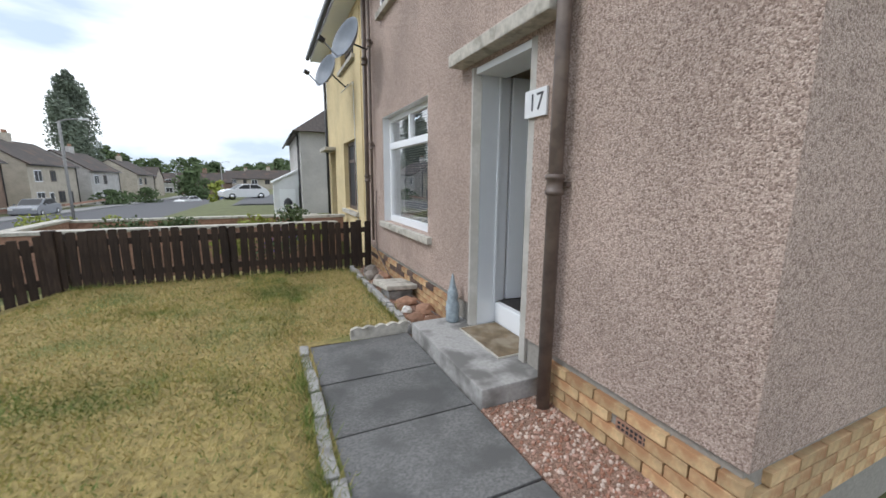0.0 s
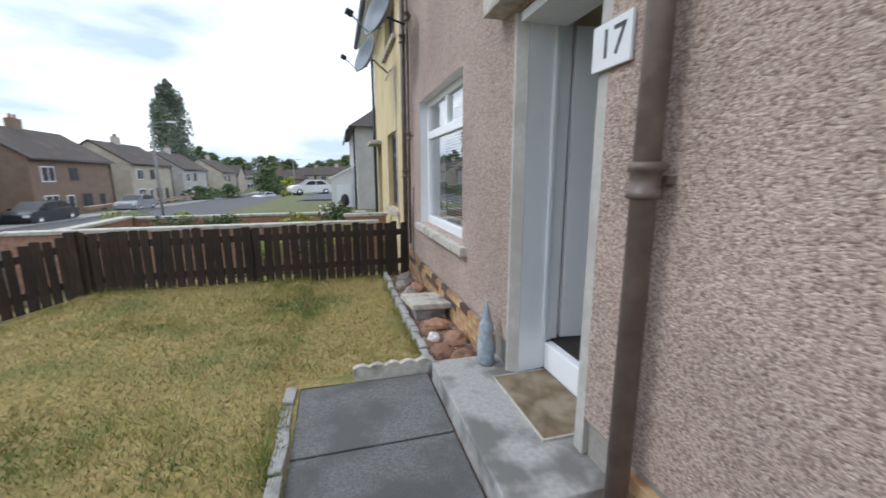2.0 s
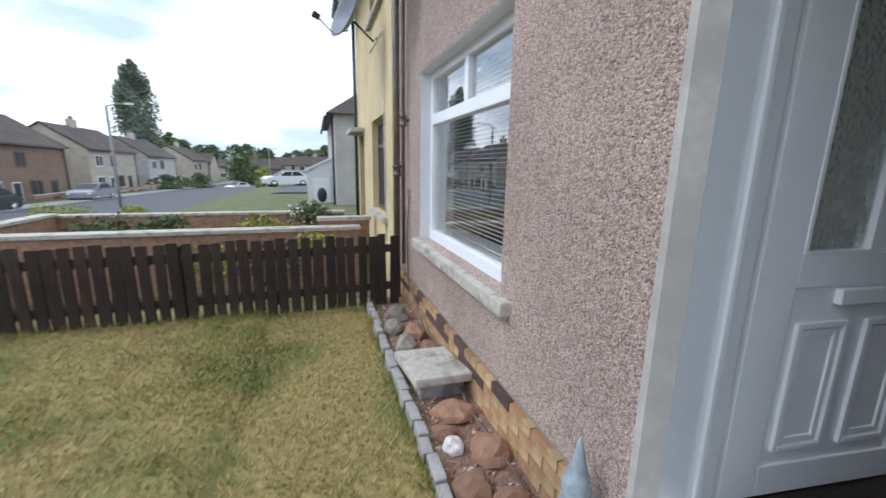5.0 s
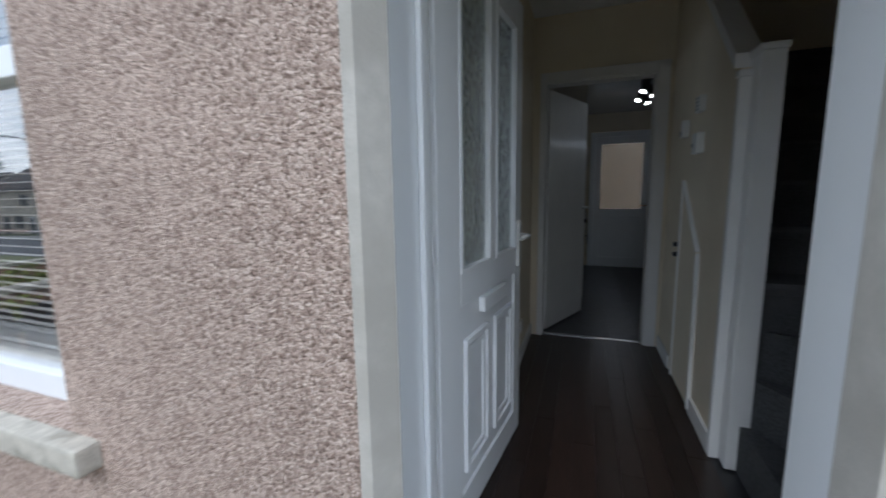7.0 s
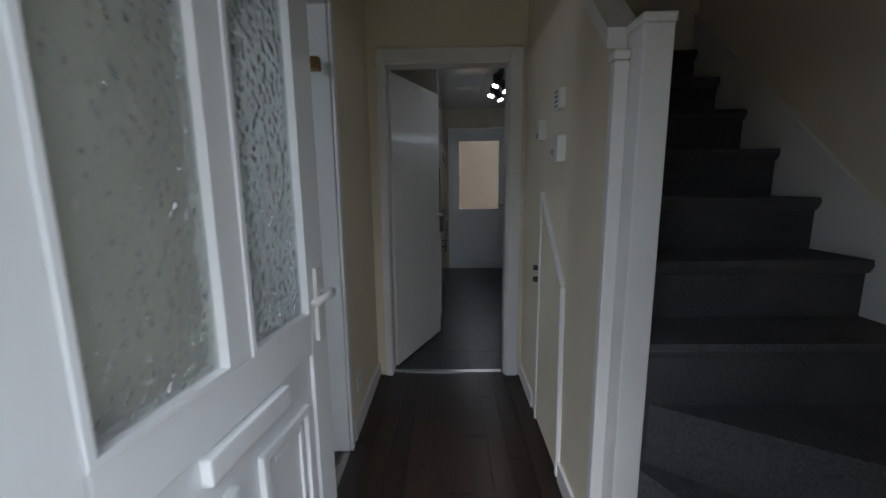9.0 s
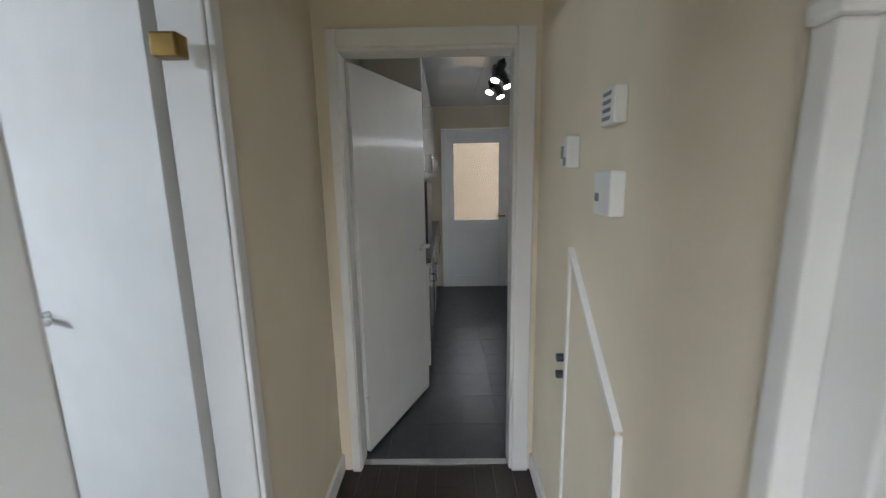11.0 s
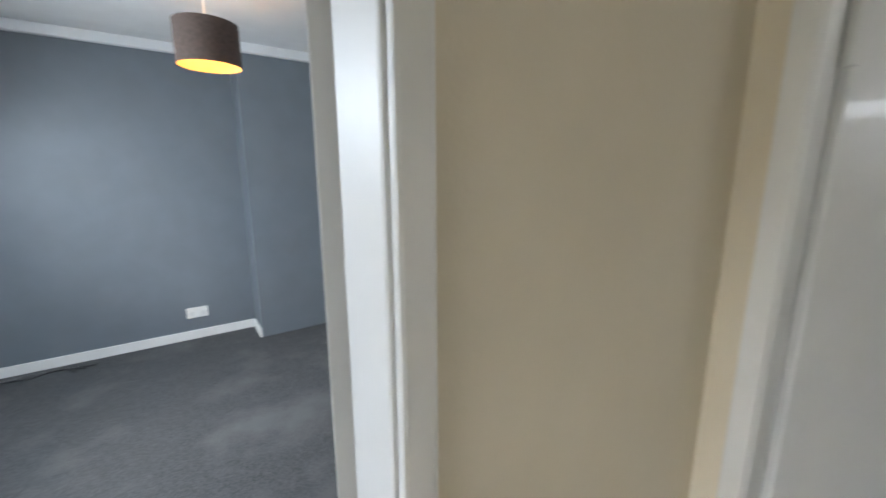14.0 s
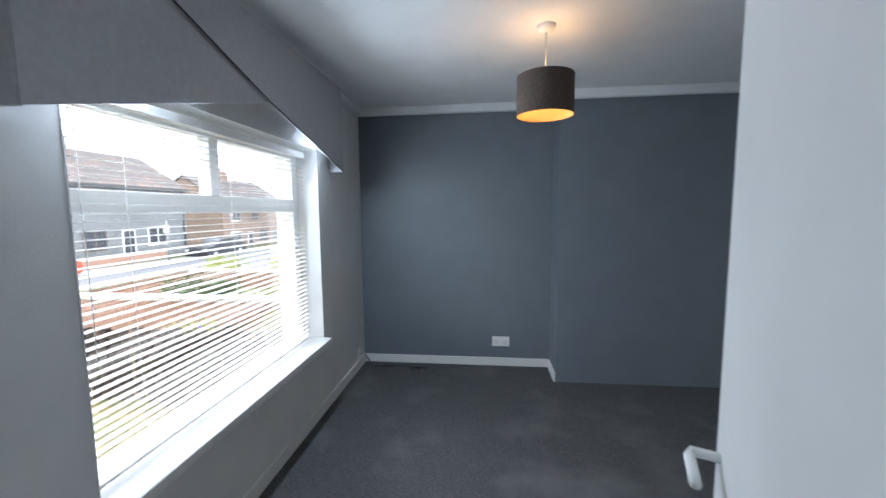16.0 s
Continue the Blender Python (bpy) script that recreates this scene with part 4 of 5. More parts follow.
def lawn_drop(x):
    """How far the lawn falls away towards the street fence."""
    u = min(1.0, max(0.0, (-x - 3.9) / 1.7))
    return -0.4 * u


bm = bmesh.new()
NX2, NY2 = 60, 100
vs = [[None] * (NX2 + 1) for _ in range(NY2 + 1)]
for j in range(NY2 + 1):
    for i in range(NX2 + 1):
        x, y = -6.1 + 5.7 * i / NX2, -2.5 + 10.0 * j / NY2
        vs[j][i] = bm.verts.new((x, y, G + 0.012 + 0.03 * noise.noise(Vector((x * 1.2, y * 1.2, 0))) + (0.02 if x < -1.45 else -0.02) + lawn_drop(x)))
for j in range(NY2):
    for i in range(NX2):
        x, y = -6.1 + 5.7 * (i + 0.5) / NX2, -2.5 + 10.0 * (j + 0.5) / NY2
        if x > -1.37 and y < 4.31:
            continue
        bm.faces.new((vs[j][i], vs[j][i + 1], vs[j + 1][i + 1], vs[j + 1][i]))
for f in bm.faces:
    f.smooth = True
tagged(part("lawn", bm, M_LAWN), "dry patchy front lawn, straw and green", "lawn", kind=S)
tagged(box("bed_base", (-1.45, 0.03, -2.5, 4.4, -0.3, G - 0.03), M_SOIL), "soil under the path", "ground", kind=S)
tagged(box("gravel_bed", (-0.46, 0.03, -2.5, 2.925, G - 0.029, G - 0.012), M_GRAVELBED), "bed of pink gravel along the house wall", "gravel", kind=S)
tagged(box("flower_bed", (-0.42, 0.03, 4.23, 7.4, G - 0.1, G + 0.0), M_GRAVELBED), "reddish gravel bed under the window", "gravel", kind=S)


def blades(name, count, region, size, mats, label):
    for k, m in enumerate(mats):
        verts, faces = [], []
        r = random.Random(50 + k)
        while len(faces) < count:
            x, y = region(r)
            t = noise.noise(Vector((x * 0.9, y * 0.9, 3.0))) + 0.35 * noise.noise(Vector((x * 4, y * 4, 7.0))) + 0.25 * (r.random() - 0.5) + 0.05 * (3.2 - y)
            want = 0 if t < 0.1 else 1 if t < 0.3 else 2
            if want != k and r.random() > 0.12:
                continue
            h, w, a = size * r.uniform(0.5, 1.4), 0.0035, r.uniform(0, 6.28)
            z = G + 0.012 + 0.03 * noise.noise(Vector((x * 1.2, y * 1.2, 0))) + (0.018 if x < -1.45 else -0.022) + lawn_drop(x)
            dx, dy, lx, ly = math.cos(a) * w, math.sin(a) * w, r.uniform(-1, 1) * h * 0.9, r.uniform(-1, 1) * h * 0.9
            i = len(verts)
            verts += [(x - dx, y - dy, z), (x + dx, y + dy, z), (x + lx, y + ly, z + h)]
            faces.append((i, i + 1, i + 2))
        me = bpy.data.meshes.new(name)
        me.from_pydata(verts, [], faces)
        me.materials.append(m)
        tagged(new(name, me), label, "grass", kind="stuff")


def lawn_spot(r):
    while True:
        x, y = -5.6 + 5.1 * r.random(), 0.2 + 7.0 * r.random() ** 0.8
        if not (x > -1.44 and y < 4.4) and (x > -5.6 + 0.9 * max(0, y - 5.2)):
            return x, y


blades("lawn_grass", 34000, lawn_spot, 0.034, M_BLADE, "short dry grass blades of the lawn")


def tuft_spot(r):
    k = r.random()
    if k < 0.45:
        return -0.47 + r.gauss(0, 0.03), 4.4 + 2.4 * r.random()
    if k < 0.7:
        return -1.44 + r.gauss(0, 0.04), 2.4 + 1.7 * r.random()
    return -3.9 + 3.6 * r.random(), 7.08 + r.gauss(0, 0.05)


blades("edge_tuft", 1300, tuft_spot, 0.075, M_BLADE[1:], "longer green grass along the edging")

# paving slabs
pth = tagged(new("path"), "dark grey concrete slab path beside the lawn", "path", kind=S)
for a, b in ((3.62, 4.3), (3.0, 3.605), (2.3, 2.985), (1.6, 2.285), (0.9, 1.585), (0.2, 0.885), (-0.6, 0.185)):
    part("slab", boxes((-1.352, -0.475, a, b, G - 0.03, G + rng.uniform(-0.004, 0.004)), bevel=0.006), M_SLAB, pth)
# edging along the path
ed = tagged(new("edging"), "grey concrete edging blocks between lawn and path", "edging", kind=S)
y = 0.2
while y < 4.25:
    ln = rng.uniform(0.18, 0.3)
    o = part("block", boxes((-0.035, 0.035, 0, ln - 0.015, -0.1, 0.02), bevel=0.008), M_STEP, ed)
    o.matrix_local = pose(-1.4 + rng.uniform(-0.012, 0.012), y, G + rng.uniform(-0.005, 0.02), rng.uniform(-2, 2), rng.uniform(-5, 5), rng.uniform(-4, 4))
    y += ln
y = 4.3
while y < 7.0:
    ln = rng.uniform(0.12, 0.2)
    o = part("block", boxes((-0.03, 0.03, 0, ln - 0.012, -0.1, 0.03), bevel=0.008), M_STEP, ed)
    o.matrix_local = pose(-0.44 + rng.uniform(-0.01, 0.01), y, G + 0.03 + rng.uniform(-0.01, 0.015), 0, rng.uniform(-6, 6), rng.uniform(-4, 4))
    y += ln
# scalloped edging at the path's end
sc = tagged(new("scalloped_edging"), "scalloped concrete edging at the end of the path", "edging", kind=S)
pts = [(-1.0, G - 0.1)]
for i in range(33):
    u = i / 32
    pts.append((-1.0 + 0.56 * u, G + 0.085 + 0.022 * abs(math.sin(u * 5 * math.pi))))
pts.append((-0.44, G - 0.1))
part("block", prism(pts[::-1], "y", 4.31, 4.355), M_WEATHERED, sc)

stp = tagged(part("front_step", boxes((-0.457, 0.255, 2.925, 4.225, G - 0.1, 0.072), bevel=0.012), M_STEP), "grey concrete front step", "step", kind=S)
dm = thing("door_mat", "worn brown coir door mat on the step", "door mat", pose(0.03, 3.575, 0.073))
part("mat", boxes((-0.15, 0.215, -0.32, 0.31, 0, 0.012), bevel=0.004), M_MAT, dm)
part("border", boxes((-0.158, -0.15, -0.328, 0.318, 0, 0.013), (-0.15, 0.215, -0.328, -0.32, 0, 0.013), (-0.15, 0.215, 0.31, 0.318, 0, 0.013)), M_WEATHERED, dm)
gn = lathe([(0.05, 0), (0.062, 0.01), (0.06, 0.06), (0.066, 0.13), (0.058, 0.19), (0.045, 0.22), (0.052, 0.25), (0.048, 0.29), (0.034, 0.33), (0.022, 0.38), (0.012, 0.43), (0.004, 0.455)], 18)
for v in gn.verts:
    v.co += 0.006 * noise.noise_vector(v.co * 25)
gno = part("garden_gnome", gn, M_GNOME)
gno.location = (-0.097, 4.1, 0.072)
tagged(gno, "weathered blue-grey stone garden gnome with a pointed hat", "garden ornament")

# stones, slab and pebble in the bed
for i, (x, y, rx, ry, rz, m) in enumerate(((-0.2, 6.75, 0.12, 0.14, 0.12, M_ROCK), (-0.3, 6.45, 0.09, 0.12, 0.1, M_ROCK), (-0.14, 6.3, 0.1, 0.13, 0.09, M_REDROCK), (-0.28, 6.02, 0.1, 0.12, 0.13, M_ROCK), (-0.1, 6.0, 0.07, 0.1, 0.06, M_REDROCK), (-0.2, 5.12, 0.13, 0.12, 0.07, M_REDROCK), (-0.3, 4.95, 0.08, 0.06, 0.05, M_REDROCK), (-0.12, 4.75, 0.11, 0.12, 0.08, M_REDROCK), (-0.3, 4.55, 0.1, 0.1, 0.06, M_REDROCK), (-0.16, 4.42, 0.1, 0.08, 0.07, M_REDROCK))):
    o = part("garden_rock", rock(rx, ry, rz, i), m)
    o.location = (x, y, G + 0.02)
    tagged(o, "rough sandstone rock lying in the gravel bed", "rock", group="rocks in the bed")
o = part("pebble", rock(0.055, 0.06, 0.055, 9, 3), M_WHITEROCK)
o.location = (-0.29, 4.84, G + 0.02)
tagged(o, "smooth white egg-shaped pebble in the gravel bed", "pebble")
o = part("stone_slab", boxes((-0.2, 0.2, -0.24, 0.24, -0.03, 0.03), bevel=0.015), M_WEATHERED)
o.matrix_world = pose(-0.22, 5.5, G + 0.14, -3, 4, 5)
tagged(o, "loose grey paving slab propped on a block", "slab")
o = part("concrete_block", boxes((-0.15, 0.15, -0.18, 0.18, 0, 0.1), bevel=0.012), M_STEP)
o.location = (-0.2, 5.5, G)
tagged(o, "concrete block under the loose slab", "block")
hb = thing("garden_hose", "thin grey cable lying along the brick base", "cable", pose(0, 0, 0))
part("cable", tube([(-0.06, 4.45, G + 0.03), (-0.1, 5.1, G + 0.04), (-0.03, 5.6, G + 0.06), (-0.05, 6.3, G + 0.05), (-0.04, 7.0, G + 0.3), (-0.03, 7.1, 0.7), (-0.02, 7.05, 1.2)], 0.009, 6), M_PIPE, hb)

# gravel: loose stones
for k, m in enumerate(M_STONES):
    bm = bmesh.new()
    base = bmesh.new()
    bmesh.ops.create_icosphere(base, subdivisions=1, radius=1)
    bv, bf = [v.co.copy() for v in base.verts], [[v.index for v in f.verts] for f in base.faces]
    base.free()
    verts, faces = [], []
    r = random.Random(80 + k)
    for _ in range(800):
        if r.random() < 0.72:
            x, y, z = -0.46 + 0.45 * r.random(), 1.0 + 1.92 * r.random(), G - 0.01
        else:
            x, y, z = -0.38 + 0.37 * r.random(), 4.25 + 2.9 * r.random(), G + 0.003
        s = r.uniform(0.007, 0.017)
        q = Euler((r.random() * 6, r.random() * 6, r.random() * 6)).to_matrix()
        sv = Vector((s, s * r.uniform(0.6, 1), s * r.uniform(0.45, 0.8)))
        i = len(verts)
        verts += [tuple(q @ Vector((c.x * sv.x, c.y * sv.y, c.z * sv.z)) + Vector((x, y, z))) for c in bv]
        faces += [tuple(a + i for a in f) for f in bf]
    bm.free()
    me = bpy.data.meshes.new("gravel")
    me.from_pydata(verts, [], faces)
    me.materials.append(m)
    tagged(new("gravel", me), "loose pink and buff gravel chips", "gravel", kind="stuff")

# downpipes
def downpipe(name, x, y, z0, z1, r, joints, label):
    t = thing(name, label, "drainpipe", pose(x, y, 0))
    part("pipe", tube([(0, 0, z0), (0, 0, z1)], r, 18), M_PIPE, t)
    for z in joints:
        c = part("collar", lathe([(r + 0.004, z - 0.07), (r + 0.014, z - 0.065), (r + 0.014, z - 0.045), (r + 0.006, z - 0.04), (r + 0.006, z + 0.015), (r + 0.016, z + 0.02), (r + 0.016, z + 0.045), (r + 0.002, z + 0.05)], 18), M_PIPE, t)
        part("bracket", boxes((r, -x + 0.01, -0.05, 0.05, z - 0.02, z + 0.005)), M_PIPE, c)
    return t


downpipe("downpipe", -0.075, 2.80, G - 0.02, 4.42, 0.042, (1.36, 3.2), "brown painted iron downpipe beside the front door")
downpipe("downpipe", -0.07, 7.42, G - 0.02, 4.42, 0.035, (1.4, 3.2), "slim brown downpipe at the party line")
downpipe("downpipe", -0.05, 7.18, 0.4, 4.42, 0.02, (1.9, 3.4), "thin brown waste pipe at the party line")

# house number
sg = thing("house_number_sign", "white tile house number seventeen on the wall", "sign", pose(-0.004, 3.095, 1.855))
part("plaque", boxes((-0.016, 0.0, -0.11, 0.11, -0.085, 0.085), bevel=0.004), M_PALEPAINT, sg)
writing("number", "17", 0.15, Matrix(((0, 0, -1, -0.0175), (-1, 0, 0, -0.01), (0, 1, 0, 0), (0, 0, 0, 1))), M_INK, sg)

# fence
def fence(name, p, q, label, drop=(0.0, 0.0), height=0.77):
    """Boards on two rails between p and q; drop: how far each end sinks."""
    t = thing(name, label, "fence", pose(p[0], p[1], 0, 0, 0, math.degrees(math.atan2(q[1] - p[1], q[0] - p[0]))))
    ln = math.hypot(q[0] - p[0], q[1] - p[1])

    def sink(x):
        return drop[0] + (drop[1] - drop[0]) * x / ln
    meshes = []
    for w in (0.082, 0.09, 0.096):
        b = part("board", prism([(0, -0.02), (w, -0.02), (w, height - 0.006), (w * 0.85, height), (w * 0.12, height - 0.002), (0, height - 0.01)], "y", -0.009, 0.009), M_FENCE, t)
        meshes.append(b)
    x, k = 0.0, 0
    while x < ln - 0.06:
        if k < 3:
            o = meshes[k]
        else:
            o = bpy.data.objects.new("board", rng.choice(meshes).data)
            scene.collection.objects.link(o)
            o.parent = t
        o.matrix_local = pose(x, 0, G + sink(x) + rng.uniform(-0.02, 0.014), 0, rng.uniform(-1.1, 1.1), rng.uniform(-3, 3))
        x += rng.uniform(0.1, 0.118)
        k += 1
    for z in (0.16, 0.58):
        part("rail", prism([(0, G + z + sink(0)), (ln, G + z + sink(ln)), (ln, G + z + 0.08 + sink(ln)), (0, G + z + 0.08 + sink(0))], "y", 0.014, 0.05), M_FENCE, t)
    k = 0.0
    while k < ln:
        part("post", boxes((k, k + 0.075, 0.052, 0.127, G - 0.4 + sink(k), G + height - 0.04 + sink(k)), bevel=0.006), M_FENCE, t)
        k += 1.8
    return t


FC, FB, FA = (-3.98, 7.12), (-4.85, 6.80), (-5.55, 6.0)
tagged(box("fence_post", (FC[0] - 0.09, FC[0] + 0.02, FC[1] - 0.05, FC[1] + 0.06, G - 0.4, 0.74), M_FENCE, None, 0.006), "dark brown stained corner fence post", "fence post")
fence("picket_fence", FC, (-0.1, 7.2), "dark brown stained timber fence across the lawn")
fence("picket_fence", FB, FC, "dark brown stained timber fence turning at the lawn corner", (-0.2, 0.0))
fence("picket_fence", FA, FB, "dark brown stained timber fence sloping down the street side", (-0.38, -0.2))
fence("picket_fence", (-6.5, 3.0), FA, "dark brown stained timber fence along the street side", (-0.45, -0.38))

# satellite dishes
def dish(name, c, r, yaw, tilt, wall, label):
    t = thing(name, label, "satellite dish", pose(*c, 0, 0, yaw) @ pose(0, 0, 0, 90 - tilt, 0, 0))
    bm = lathe([(0.01, 0.0), (r * 0.3, 0.012), (r * 0.6, 0.045), (r * 0.85, 0.09), (r, 0.125), (r + 0.006, 0.125), (r * 0.86, 0.083), (r * 0.6, 0.036), (0.012, -0.012)], 32)
    part("reflector", bm, M_DISH, t)
    part("arm", tube([(0, -r * 0.5, 0.0), (0, -r * 1.0, 0.15), (0, -r * 0.75, 0.42)], 0.01), M_DISH, t)
    part("receiver", boxes((-0.03, 0.03, -r * 0.75 - 0.03, -r * 0.75 + 0.03, 0.38, 0.47), bevel=0.008), M_BLACK, t)
    inv = t.matrix_world.inverted()
    part("bracket", tube([(0, 0, -0.02), tuple(inv @ Vector((wall[0] - 0.06, wall[1], wall[2] - 0.05))), tuple(inv @ Vector(wall))], 0.014), M_BLACK, t)
    return t


dish("satellite_dish", (-0.35, 7.0, 3.3), 0.3, -68, 20, (0.0, 7.3, 3.38), "grey oval satellite dish on a wall bracket")
dish("satellite_dish", (-0.38, 8.75, 3.28), 0.3, -68, 20, (0.0, 9.1, 3.2), "grey satellite dish on the yellow house")

# upper window of this house, sill only in view
uw = tagged(new("window_3"), "upper bedroom window with a pale concrete sill", "window", kind=S)
part("window_sill", boxes((-0.07, 0.02, 4.9, 6.75, 3.55, 3.63), bevel=0.01), M_WEATHERED, uw)
part("window_frame", boxes((-0.012, 0.0, 5.0, 6.65, 3.63, 4.34)), M_UPVC, uw)
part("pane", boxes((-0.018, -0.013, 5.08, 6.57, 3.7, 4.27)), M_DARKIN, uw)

# ---- the yellow house next door ----
yh = thing("yellow_house", "pale yellow rendered neighbouring semi-detached house", "house", pose(0, 0, 0))
YE = 12.0
part("wall", boxes((0.005, 0.3, Y1, 8.55, -0.8, 4.6), (0.005, 0.3, 9.85, 10.95, -0.8, 4.6), (0.005, 0.3, 8.55, 9.85, -0.8, 0.74), (0.005, 0.3, 8.55, 9.85, 2.14, 3.6), (0.005, 0.3, 8.55, 9.85, 4.3, 4.6), (0.005, 0.3, 10.95, 11.75, 2.05, 4.6), (0.005, 0.3, 11.75, YE, -0.8, 4.6), (0.3, 7, YE - 0.3, YE, -0.8, 4.6)), M_YELLOW, yh)
part("pilaster", boxes((-0.01, 0.004, Y1 + 0.35, Y1 + 0.5, -0.5, 4.36)), M_YELLOW, yh, "yellow render joint strip")
for z0, z1 in ((0.74, 2.14), (3.6, 4.3)):
    w = part("window", boxes((0.1, 0.15, 8.55, 8.62, z0, z1), (0.1, 0.15, 9.78, 9.85, z0, z1), (0.1, 0.15, 8.62, 9.78, z0, z0 + 0.07), (0.1, 0.15, 8.62, 9.78, z1 - 0.07, z1), (0.1, 0.15, 8.62, 9.78, z1 - 0.42, z1 - 0.36), (0.1, 0.15, 9.17, 9.23, z0 + 0.07, z1 - 0.07)), M_PIPE, yh, "brown framed window")
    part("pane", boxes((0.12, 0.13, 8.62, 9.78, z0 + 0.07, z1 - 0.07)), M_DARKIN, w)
    part("sill", boxes((-0.06, 0.1, 8.45, 9.95, z0 - 0.08, z0 - 0.001), bevel=0.01), M_WEATHERED, w)
d = part("door", boxes((0.15, 0.2, 10.95, 11.75, -0.3, 2.05)), M_PIPE, yh, "brown front door")
part("hood", boxes((-0.25, 0.0, 10.85, 11.85, 2.06, 2.14), bevel=0.01), M_WEATHERED, yh)
part("gutter_pipe", tube([(-0.05, 11.9, -0.5), (-0.05, 11.9, 4.4)], 0.035), M_BLACK, yh)
part("cable", tube([(0.0, 9.9, 3.2), (-0.01, 8.6, 3.15), (-0.01, 8.5, 0.4)], 0.008, 6), M_PLASTIC, yh)

# garden walls and beds next door
def low_wall(name, x0, x1, y0, y1, zt, label):
    t = thing(name, label, "garden wall", pose(0, 0, 0))
    part("wall", boxes((x0, x1, y0, y1, -1.2, zt - 0.06)), M_REDBRICK, t)
    part("coping", boxes((x0 - 0.03, x1 + 0.03, y0 - 0.03, y1 + 0.03, zt - 0.059, zt), bevel=0.01), M_WEATHERED, t)


low_wall("garden_wall", -6.2, -0.3, 9.35, 9.55, 0.5, "low brick garden wall with pale coping")
low_wall("garden_wall", -0.9, -0.1, 9.6, 9.75, 0.62, "short stepped brick wall by the yellow house")
low_wall("garden_wall", -5.9, -0.3, 12.75, 12.95, 0.38, "brick garden wall with pale coping further on")
low_wall("garden_wall", -6.0, -5.8, 9.6, 12.7, 0.42, "brick garden wall along the pavement")


def shrub(name, c, rad, n, size, material, label, squash=0.8, flowers=None):
    r = random.Random(int(abs(c[0] * 31 + c[1] * 17) * 10))
    t = thing(name, label, "shrub", pose(*c))
    part("stem", tube([(0, 0, -0.25), (0.02, 0.02, rad * 0.5)], 0.012 + 0.02 * rad), M_TRUNK, t)
    bm = bmesh.new()
    for _ in range(5):
        clump(bm, (r.uniform(-0.6, 0.6) * rad, r.uniform(-0.6, 0.6) * rad, rad * (0.5 + 0.4 * r.random())), rad * 0.6, n // 5, size, r, squash)
    part("crown", bm, material, t)
    if flowers:
        bm = bmesh.new()
        clump(bm, (0, 0, rad * 0.8), rad * 0.9, 60, size * 0.9, r, 0.6)
        part("blossom", bm, flowers, t)
    return t


shrub("shrub", (-1.9, 10.2, 0.0), 0.5, 900, 0.035, M_LEAFLIME, "lime green leafy shrub in the next garden")
shrub("shrub", (-3.2, 10.6, 0.0), 0.45, 800, 0.035, M_LEAF, "green shrub in the next garden")
shrub("shrub", (-1.0, 8.35, 0.1), 0.38, 500, 0.03, M_LEAFLIME, "lime shrub behind the fence")
shrub("shrub", (-2.2, 8.2, 0.0), 0.42, 500, 0.03, M_LEAFLIME, "yellow-green shrub behind the fence")
shrub("shrub", (-1.4, 7.75, 0.0), 0.45, 400, 0.03, M_LEAF, "shrub with purple flowers behind the fence", 0.9, M_PURPLE)
shrub("shrub", (-1.1, 11.2, 0.1), 0.5, 700, 0.04, M_LEAF, "white flowering shrub in the next garden", 0.8, M_FLOWER)
shrub("shrub", (-4.4, 10.8, -0.1), 0.5, 700, 0.035, M_LEAF, "straggly shrub in the next garden")
shrub("shrub", (-8.0, 17.5, -0.7), 0.8, 900, 0.05, M_LEAFLIME, "lime shrub beside the pavement")
shrub("shrub", (-6.6, 18.5, -0.6), 0.5, 600, 0.05, M_LEAFLIME, "lime shrub beside the pavement")

